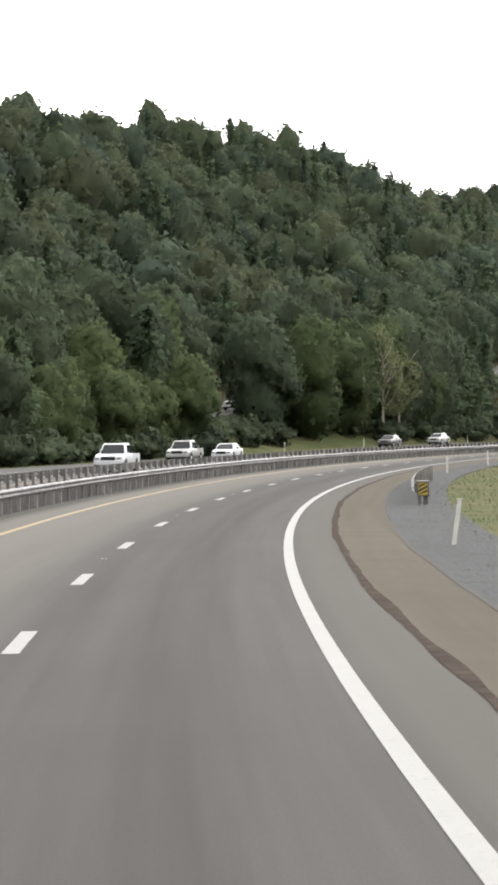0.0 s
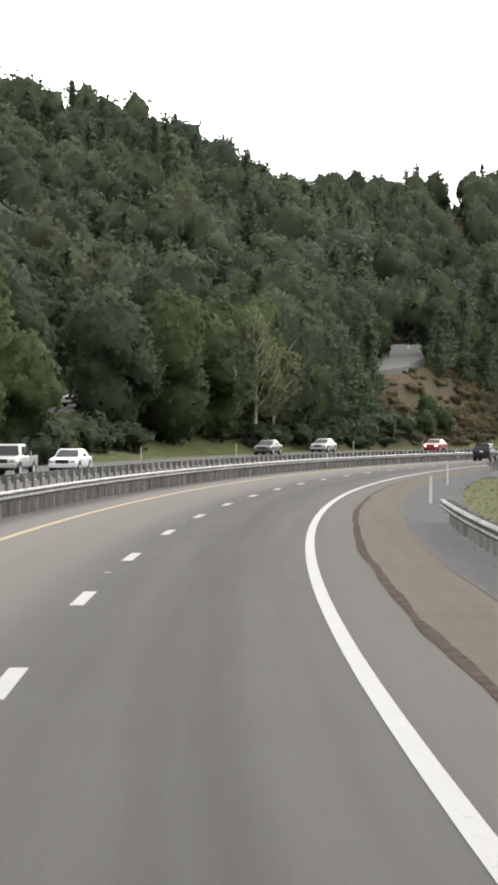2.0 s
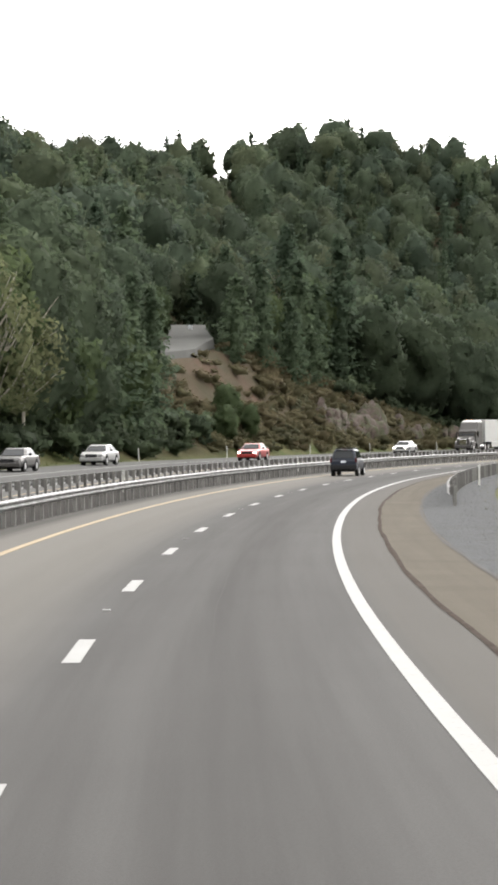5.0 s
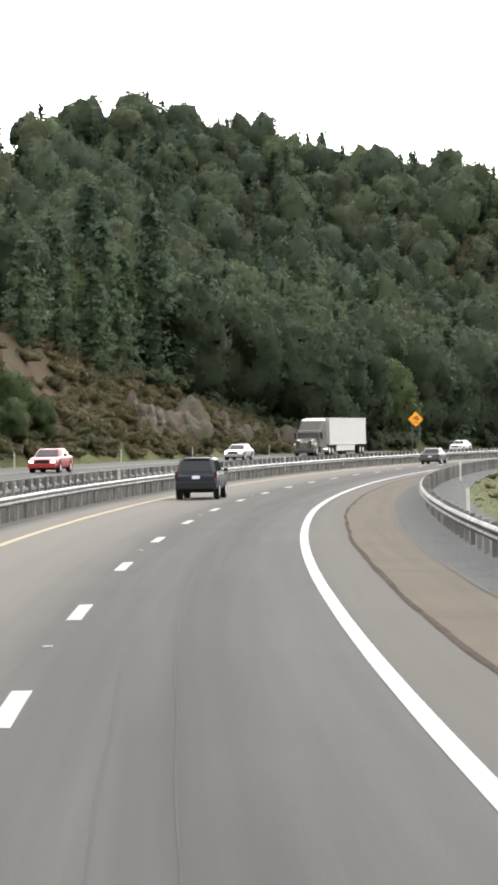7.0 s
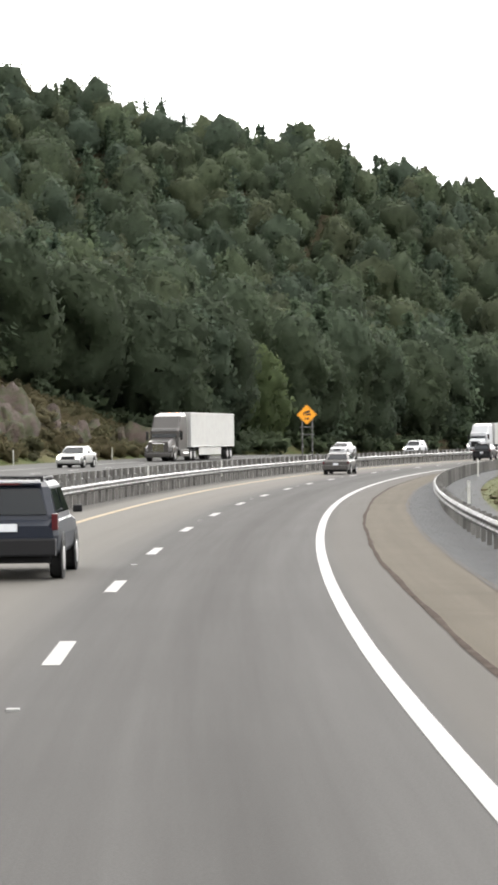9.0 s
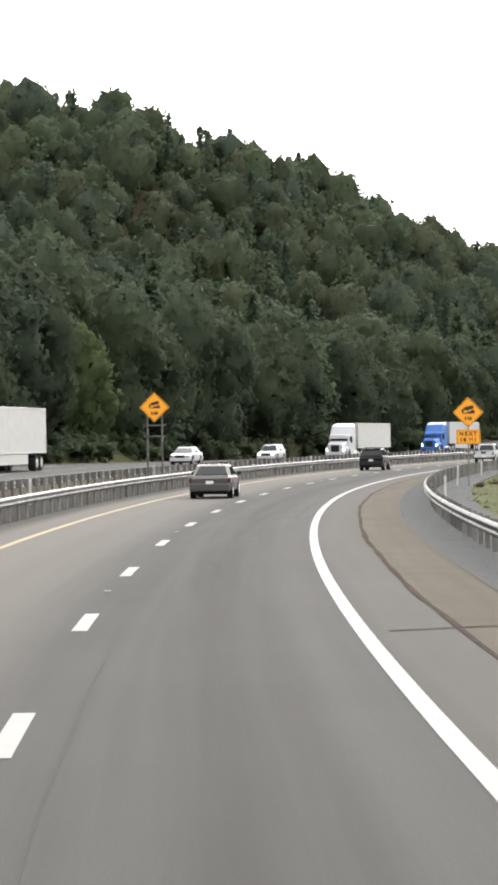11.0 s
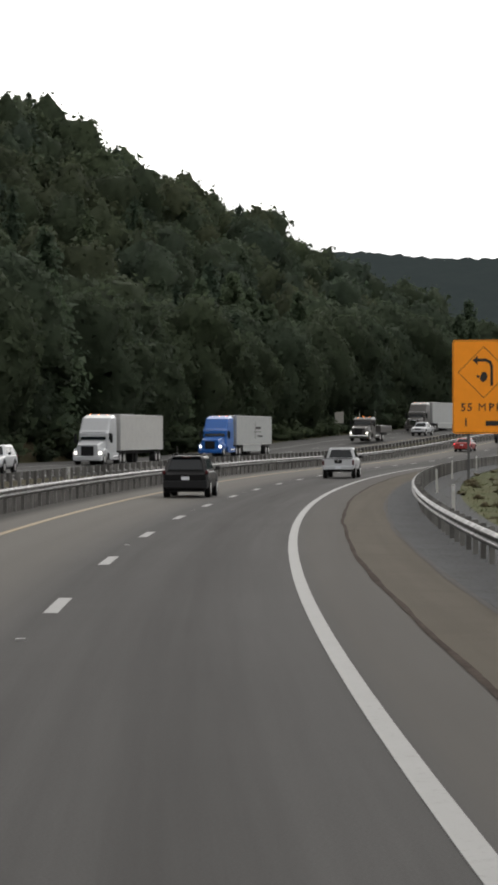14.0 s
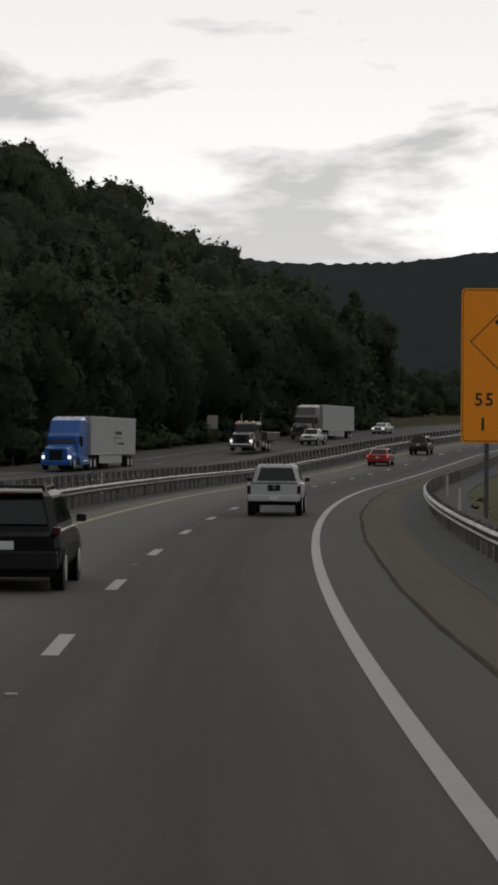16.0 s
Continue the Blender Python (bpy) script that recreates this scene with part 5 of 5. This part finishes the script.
def car(name, label, category, paint, shape, group="traffic", brake=False, lit=False, rack=False):
    """A passenger vehicle; shape gives its length, half width, heights and how the cabin stands on it."""
    L, W, sill, hood, belt, roof = (shape[k] for k in ("length", "half", "sill", "hood", "belt", "roof"))
    cab0, cab1, top0, top1 = (shape[k] for k in ("cab0", "cab1", "top0", "top1"))
    bed = shape.get("bed", False)
    v = thing(name, label, category, group)
    r, f = -L / 2, L / 2
    nose = [ring(f, W * 0.82, sill + 0.18, hood - 0.22), ring(f - 0.18, W * 0.95, sill + 0.05, hood - 0.1), ring(f - 0.7, W, sill, hood)]
    if bed:
        floor_z = 0.78
        body = loft([ring(r + 0.03, W * 0.96, sill + 0.05, floor_z), ring(cab0 - 0.05, W, sill, floor_z), ring(cab0, W, sill, belt), ring(cab1 - 0.1, W, sill, belt), ring(cab1 + 0.1, W, sill, hood + 0.04)] + nose[::-1])
        part("body", body, paint, v)
        for sx in (-1, 1):
            part("bed_side", box(min(sx * W, sx * (W - 0.1)), max(sx * W, sx * (W - 0.1)), r + 0.04, cab0 - 0.02, floor_z - 0.15, belt, 0.025), paint, v)
        gate = part("tailgate", box(-W + 0.13, W - 0.13, r, r + 0.08, floor_z - 0.16, belt - 0.01, 0.02), paint, v)
        part("gate_cap", box(-W + 0.11, W - 0.11, r - 0.01, r + 0.09, belt - 0.01, belt + 0.03, 0.012), BLACK_TRIM, gate)
        part("gate_handle", box(-0.22, 0.22, r - 0.015, r, belt - 0.26, belt - 0.05, 0.01), BLACK_TRIM, gate, "black tailgate handle panel")
        part("emblem", rod((0, r - 0.016, belt - 0.12), (0, r - 0.022, belt - 0.12), 0.07, 0.07, 12), CHROME, gate)
        part("bed_floor", box(-W + 0.11, W - 0.11, r + 0.09, cab0 - 0.03, floor_z, floor_z + 0.02), BLACK_TRIM, v)
    else:
        tail = [ring(r, W * 0.9, sill + 0.16, shape["deck"] - 0.12), ring(r + 0.16, W * 0.98, sill + 0.02, shape["deck"])]
        body = loft(tail + [ring(min(cab0, r + 0.7) if cab0 > r + 0.5 else r + 0.5, W, sill, shape["deck"] if cab0 > r + 0.5 else belt), ring(max(cab0 + 0.3, r + 0.9), W, sill, belt), ring(cab1 - 0.1, W, sill, belt), ring(cab1 + 0.2, W, sill, hood + 0.02)] + nose[::-1])
        part("body", body, paint, v)
    # cabin
    wb, wr = W * 0.93, W * 0.74
    mid = belt + (roof - belt) * 0.86
    fr = 0.86
    part("cabin", loft([level(belt - 0.04, wb, cab0, cab1), level(mid, wb + (wr - wb) * fr, cab0 + (top0 - cab0) * fr, cab1 + (top1 - cab1) * fr), level(roof, wr * 0.93, top0 + 0.05, top1 - 0.08)]), paint, v)
    q = lambda x0, y0, x1, y1, x2, y2, x3, y3: [(x0, y0, belt), (x1, y1, belt), (x2, y2, mid), (x3, y3, mid)]
    wm = wb + (wr - wb) * fr
    y0m, y1m = cab0 + (top0 - cab0) * fr, cab1 + (top1 - cab1) * fr
    part("rear_window", panel_on(q(-wb, cab0, wb, cab0, wm, y0m, -wm, y0m), 0.09, 0.91, 0.1, 0.95), GLASS, v, "dark tinted rear window")
    part("windshield", panel_on(q(wb, cab1, -wb, cab1, -wm, y1m, wm, y1m), 0.07, 0.93, 0.06, 0.97), GLASS, v)
    split = 0.5 if not bed else 0.42
    for u0, u1 in ((0.06, split - 0.02), (split + 0.02, 0.9)):
        part("side_window", panel_on(q(wb, cab0, wb, cab1, wm, y1m, wm, y0m), u0, u1, 0.12, 0.92), GLASS, v)
        part("side_window", panel_on(q(-wb, cab1, -wb, cab0, -wm, y0m, -wm, y1m), 1 - u1, 1 - u0, 0.12, 0.92), GLASS, v)
    for sx in (-1, 1):
        part("mirror", box(min(sx * (W + 0.02), sx * (W + 0.2)), max(sx * (W + 0.02), sx * (W + 0.2)), cab1 - 0.5, cab1 - 0.4, belt + 0.02, belt + 0.16, 0.03), BLACK_TRIM, v)
        tl = box(min(sx * W * 0.86, sx * W * 0.985), max(sx * W * 0.86, sx * W * 0.985), r - 0.02, r + 0.2, shape["lamp0"], shape["lamp1"], 0.02)
        part("tail_lamp", tl, BRAKE if brake else TAIL, v, "lit red brake lamp" if brake else "red tail lamp")
        part("headlamp", box(min(sx * W * 0.58, sx * W * 0.86), max(sx * W * 0.58, sx * W * 0.86), f - 0.2, f + 0.01, hood - 0.31, hood - 0.18, 0.02), HEAD if lit else LENS, v, "lit headlamp" if lit else "clear headlamp")
        for y in (shape["axle0"], shape["axle1"]):
            wheel(v, sx * (W - 0.11), y, shape["tyre"], 0.24)
            part("wheel_arch", rod((sx * (W - 0.02), y, shape["tyre"] + 0.03), (sx * (W + 0.004), y, shape["tyre"] + 0.03), shape["tyre"] + 0.09, shape["tyre"] + 0.09, 18), BLACK_TRIM, v)
    chrome = shape.get("chrome", False)
    part("rear_bumper", box(-W * 0.95, W * 0.95, r - 0.09, r + 0.15, sill + 0.02, sill + (0.24 if chrome else 0.34), 0.04), paint if not shape.get("dark_bumper") else BLACK_TRIM, v)
    part("front_bumper", box(-W * 0.93, W * 0.93, f - 0.15, f + 0.06, sill + 0.0, sill + 0.26, 0.05), paint, v)
    part("grille", box(-W * 0.46, W * 0.46, f - 0.1, f + 0.012, hood - 0.42, hood - 0.14, 0.015), BLACK_TRIM, v)
    part("number_plate", box(-0.16, 0.16, r - (0.105 if bed else 0.03), r - (0.09 if bed else 0.0), shape["plate"], shape["plate"] + 0.14, 0.004), PLATE, v, "plain white number plate")
    part("underside", box(-W * 0.8, W * 0.8, r + 0.3, f - 0.3, sill - 0.12, sill + 0.05), BLACK_TRIM, v)
    if roof > 1.6 and not bed:
        part("spoiler", box(-wr * 0.85, wr * 0.85, y0m - 0.1, y0m + 0.25, roof - 0.06, roof - 0.01, 0.02), paint, v)
        part("high_brake_lamp", box(-0.2, 0.2, y0m - 0.105, y0m - 0.09, roof - 0.05, roof - 0.02), BRAKE if brake else TAIL, v)
    if rack:
        for sx in (-1, 1):
            part("roof_rail", rod((sx * wr * 0.84, top0 + 0.15, roof + 0.06), (sx * wr * 0.84, top1 - 0.3, roof + 0.06), 0.025, 0.025), BLACK_TRIM, v)
            for y in (top0 + 0.15, (top0 + top1) / 2, top1 - 0.3):
                part("rail_foot", rod((sx * wr * 0.84, y, roof - 0.03), (sx * wr * 0.84, y, roof + 0.06), 0.03, 0.025, 6), BLACK_TRIM, v)
        for y in (top0 + 0.5, top1 - 0.8):
            part("crossbar", box(-wr * 0.84, wr * 0.84, y - 0.03, y + 0.03, roof + 0.05, roof + 0.09, 0.01), BLACK_TRIM, v)
    return v


PICKUP = dict(length=5.3, half=0.94, sill=0.5, hood=1.12, belt=1.14, roof=1.78, cab0=-0.75, cab1=1.25, top0=-0.6, top1=0.65, bed=True, lamp0=0.78, lamp1=1.06, axle0=-1.55, axle1=1.75, tyre=0.38, plate=0.56, chrome=True)
SUV = dict(length=4.5, half=0.9, sill=0.42, hood=1.05, belt=1.12, roof=1.76, deck=1.1, cab0=-2.12, cab1=0.95, top0=-1.85, top1=0.35, lamp0=0.9, lamp1=1.2, axle0=-1.35, axle1=1.4, tyre=0.36, plate=0.88, dark_bumper=True)
CROSS = dict(length=4.65, half=0.94, sill=0.36, hood=1.0, belt=1.08, roof=1.68, deck=1.06, cab0=-2.2, cab1=1.0, top0=-1.75, top1=0.3, lamp0=0.96, lamp1=1.1, axle0=-1.4, axle1=1.4, tyre=0.37, plate=0.72, dark_bumper=True)
SEDAN = dict(length=4.7, half=0.9, sill=0.3, hood=0.92, belt=0.96, roof=1.44, deck=0.98, cab0=-1.6, cab1=1.05, top0=-0.95, top1=0.25, lamp0=0.7, lamp1=0.88, axle0=-1.4, axle1=1.4, tyre=0.33, plate=0.62)
VAN = dict(length=5.4, half=0.98, sill=0.4, hood=1.1, belt=1.25, roof=2.2, deck=1.2, cab0=-2.6, cab1=1.5, top0=-2.5, top1=0.9, lamp0=0.9, lamp1=1.3, axle0=-1.6, axle1=1.8, tyre=0.36, plate=0.7)


def semi(label, cab_paint, box_paint, lit=False, stacks=False, decal=False, trailer=True, skirt=True):
    """An articulated lorry, 21 m long, its nose towards +y."""
    v = thing("semi_truck", label, "truck", "lorries")
    if trailer:
        t = part("trailer_box", box(-1.3, 1.3, -10.4, 5.2, 1.12, 4.02, 0.05), box_paint, v, "plain box trailer")
        for z in (1.12, 3.94):
            part("edge_rail", box(-1.315, 1.315, -10.41, 5.21, z, z + 0.09, 0.01), RIM, t)
        for sx in (-1, 1):
            part("corner_post", box(sx * 1.25 - 0.07, sx * 1.25 + 0.07, 5.15, 5.225, 1.15, 3.95), RIM, t)
            part("rear_frame", box(sx * 1.25 - 0.07, sx * 1.25 + 0.07, -10.43, -10.38, 1.15, 3.95), RIM, t)
            if skirt:
                part("side_skirt", box(sx * 1.24 - 0.02, sx * 1.24 + 0.02, -5.6, 2.2, 0.45, 1.12, 0.01), box_paint, v)
            part("landing_leg", box(sx * 0.8 - 0.07, sx * 0.8 + 0.07, 2.6, 2.74, 0.3, 1.1), BLACK_TRIM, v)
            if decal:
                for k, (y0, y1, z0, z1) in enumerate(((-3.0, -2.85, 1.7, 3.4), (-5.4, -3.2, 2.7, 2.95), (-5.4, -2.4, 2.4, 2.46), (-6.2, -3.9, 1.9, 2.05))):
                    part("decal_bar", box(min(sx * 1.302, sx * 1.306), max(sx * 1.302, sx * 1.306), y0, y1, z0, z1), BLACK_TRIM, t)
            for y in (-9.2, -7.95):
                wheel(v, sx * 1.02, y, 0.5, 0.5)
        part("chassis", box(-0.5, 0.5, -10.0, 5.0, 0.85, 1.12), BLACK_TRIM, v)
    else:
        part("chassis", box(-0.45, 0.45, -1.5, 8.5, 0.75, 1.05), BLACK_TRIM, v)
        part("flat_load", box(-1.2, 1.2, -1.3, 4.6, 1.1, 1.9, 0.06), GREY_PAINT, v)
    cabin = [level(0.95, 1.18, 5.9, 8.9), level(2.5, 1.2, 5.9, 8.85), level(2.75, 1.2, 5.9, 8.5), level(3.7, 1.15, 5.9, 7.9), level(3.95, 1.0, 5.95, 7.2)]
    if stacks:
        cabin = [level(0.95, 1.1, 6.6, 8.9), level(2.6, 1.1, 6.6, 8.8), level(2.85, 1.0, 6.7, 8.4)]
    part("cab", loft(cabin), cab_paint, v)
    part("windshield", panel_on([(1.1, 8.9, 1.95), (-1.1, 8.9, 1.95), (-1.12, 8.72, 2.62), (1.12, 8.72, 2.62)], 0.04, 0.96, 0.05, 0.95, 0.03), GLASS, v)
    for sx in (-1, 1):
        xx = sx * (1.1 if stacks else 1.19)
        part("side_window", box(min(xx, xx + sx * 0.02), max(xx, xx + sx * 0.02), 7.75, 8.6, 1.95, 2.5), GLASS, v)
    hood = part("hood", loft([ring(8.8, 1.02, 0.7, 1.95), ring(9.9, 0.98, 0.65, 1.78), ring(10.75, 0.86, 0.6, 1.6)]), cab_paint, v)
    part("grille", box(-0.5, 0.5, 10.7, 10.8, 0.75, 1.5, 0.03), CHROME if not lit else BLACK_TRIM, v)
    part("front_bumper", box(-1.15, 1.15, 10.35, 10.85, 0.35, 0.72, 0.08), CHROME if stacks else cab_paint, v)
    for sx in (-1, 1):
        part("fender", loft([ring(9.1, 0.3, 0.55, 1.2), ring(9.8, 0.32, 0.9, 1.35), ring(10.5, 0.3, 0.6, 1.15)]), cab_paint, v).matrix_basis = pose(sx * 0.9, 0, 0)
        part("headlamp", box(sx * 0.92 - 0.16, sx * 0.92 + 0.16, 10.45, 10.62, 0.85, 1.08, 0.03), HEAD if lit else LENS, v, "lit headlamp" if lit else "")
        part("mirror", box(sx * 1.45 - 0.1, sx * 1.45 + 0.1, 8.75, 8.85, 1.75, 2.45, 0.03), BLACK_TRIM, v)
        part("fuel_tank", rod((sx * 0.95, 5.6, 0.65), (sx * 0.95, 7.4, 0.65), 0.3, 0.3, 14), CHROME, v)
        part("side_fairing", box(sx * 1.2 - 0.03, sx * 1.2 + 0.03, 5.5, 8.4, 0.4, 0.95, 0.02), cab_paint, v)
        wheel(v, sx * 1.02, 9.75, 0.5, 0.3)
        for y in (3.6, 4.9):
            wheel(v, sx * 0.98, y, 0.5, 0.5)
        if stacks:
            part("exhaust_stack", rod((sx * 0.95, 6.5, 1.0), (sx * 0.95, 6.5, 3.7), 0.09, 0.08, 10), CHROME, v, "upright chrome exhaust stack")
    for x in (-0.7, 0, 0.7):
        part("marker_lamp", box(x - 0.05, x + 0.05, 7.0, 7.06, 3.93, 3.98) if not stacks else box(x - 0.05, x + 0.05, 8.3, 8.4, 2.84, 2.9), AMBER, v)
    return v


def place(v, s, lat, z=0.0, turn=0.0):
    v.matrix_basis = stand(s, lat, z, turn)
    return v


def oncoming(v, s, lane):
    lat = -14.0 if lane == 1 else -17.6 if lane == 2 else -22.0
    return place(v, s, lat - float(drift(s)), far_z(lat) + float(far_lift(s)), 180)


place(car("pickup_truck", "white crew-cab pickup with a dark tailgate handle on the carriageway", "pickup", WHITE_PAINT, PICKUP), 522, 0.5)
place(car("suv", "navy blue boxy SUV with roof rails on the carriageway", "car", BLUE_PAINT, SUV, rack=True), 289, -3.5)
place(car("suv", "glossy black SUV with crossbars on its roof", "car", BLACK_PAINT, CROSS, rack=True), 480, -3.2)
place(car("sedan", "dark grey sedan with a pale reflection on its roof", "car", GREY_PAINT, SEDAN), 402, -3.2)
place(car("sedan", "red sedan with its brake lamps lit", "car", RED_PAINT, SEDAN, brake=True), 636, -3.3)
place(car("suv", "dark grey SUV on the rising carriageway", "car", GREY_PAINT, SUV), 662, -3.3)
oncoming(car("pickup_truck", "white pickup in the opposite lane", "pickup", WHITE_PAINT, PICKUP, "oncoming traffic"), 140, 1)
oncoming(car("pickup_truck", "silver pickup in the opposite lane", "pickup", SILVER_PAINT, PICKUP, "oncoming traffic"), 178, 2)
oncoming(car("sedan", "white sedan in the opposite lane", "car", WHITE_PAINT, SEDAN, "oncoming traffic"), 193, 2)
oncoming(car("sedan", "silver sedan parked on the grassy far shoulder", "car", SILVER_PAINT, SEDAN, "parked cars"), 295, 3)
oncoming(car("sedan", "grey sedan parked on the grassy far shoulder", "car", GREY_PAINT, SEDAN, "parked cars"), 274, 3)
oncoming(car("sedan", "red sedan in the opposite lane", "car", RED_PAINT, SEDAN, "oncoming traffic", lit=True), 326, 2)
oncoming(car("sedan", "silver sedan in the opposite lane with lamps lit", "car", SILVER_PAINT, SEDAN, "oncoming traffic", lit=True), 398, 2)
oncoming(car("sedan", "white sedan overtaking a lorry in the opposite lane", "car", WHITE_PAINT, SEDAN, "oncoming traffic"), 488, 1)
oncoming(car("suv", "white SUV in the opposite lane", "car", WHITE_PAINT, CROSS, "oncoming traffic", lit=True), 520, 1)
oncoming(car("pickup_truck", "white pickup far off in the opposite lane", "pickup", WHITE_PAINT, PICKUP, "oncoming traffic"), 690, 1)
oncoming(car("sedan", "white sedan far off with lamps lit", "car", WHITE_PAINT, SEDAN, "oncoming traffic", lit=True), 738, 2)
oncoming(semi("articulated lorry with a grey cab and white box trailer", GREY_PAINT, TRAILER_WHITE), 440, 2)
oncoming(semi("articulated lorry with a white cab and white box trailer", WHITE_PAINT, TRAILER_WHITE, True, skirt=False), 572, 2)
oncoming(semi("articulated lorry with a bright blue cab and grey box trailer", TRUCK_BLUE, TRAILER_GREY, True, False, True), 616, 2)
oncoming(semi("dark lorry with twin upright exhaust stacks", GREY_PAINT, TRAILER_GREY, True, True, False, False), 668, 1)
oncoming(semi("articulated lorry with a dull grey cab and grey trailer", GREY_PAINT, TRAILER_GREY), 709, 2)
place(car("van", "white van on the side road behind the trees", "van", WHITE_PAINT, VAN, "side road traffic"), 284, -45.0, float(np.interp(284, SIDE[:, 0], SIDE[:, 2])) + 0.1, 175)
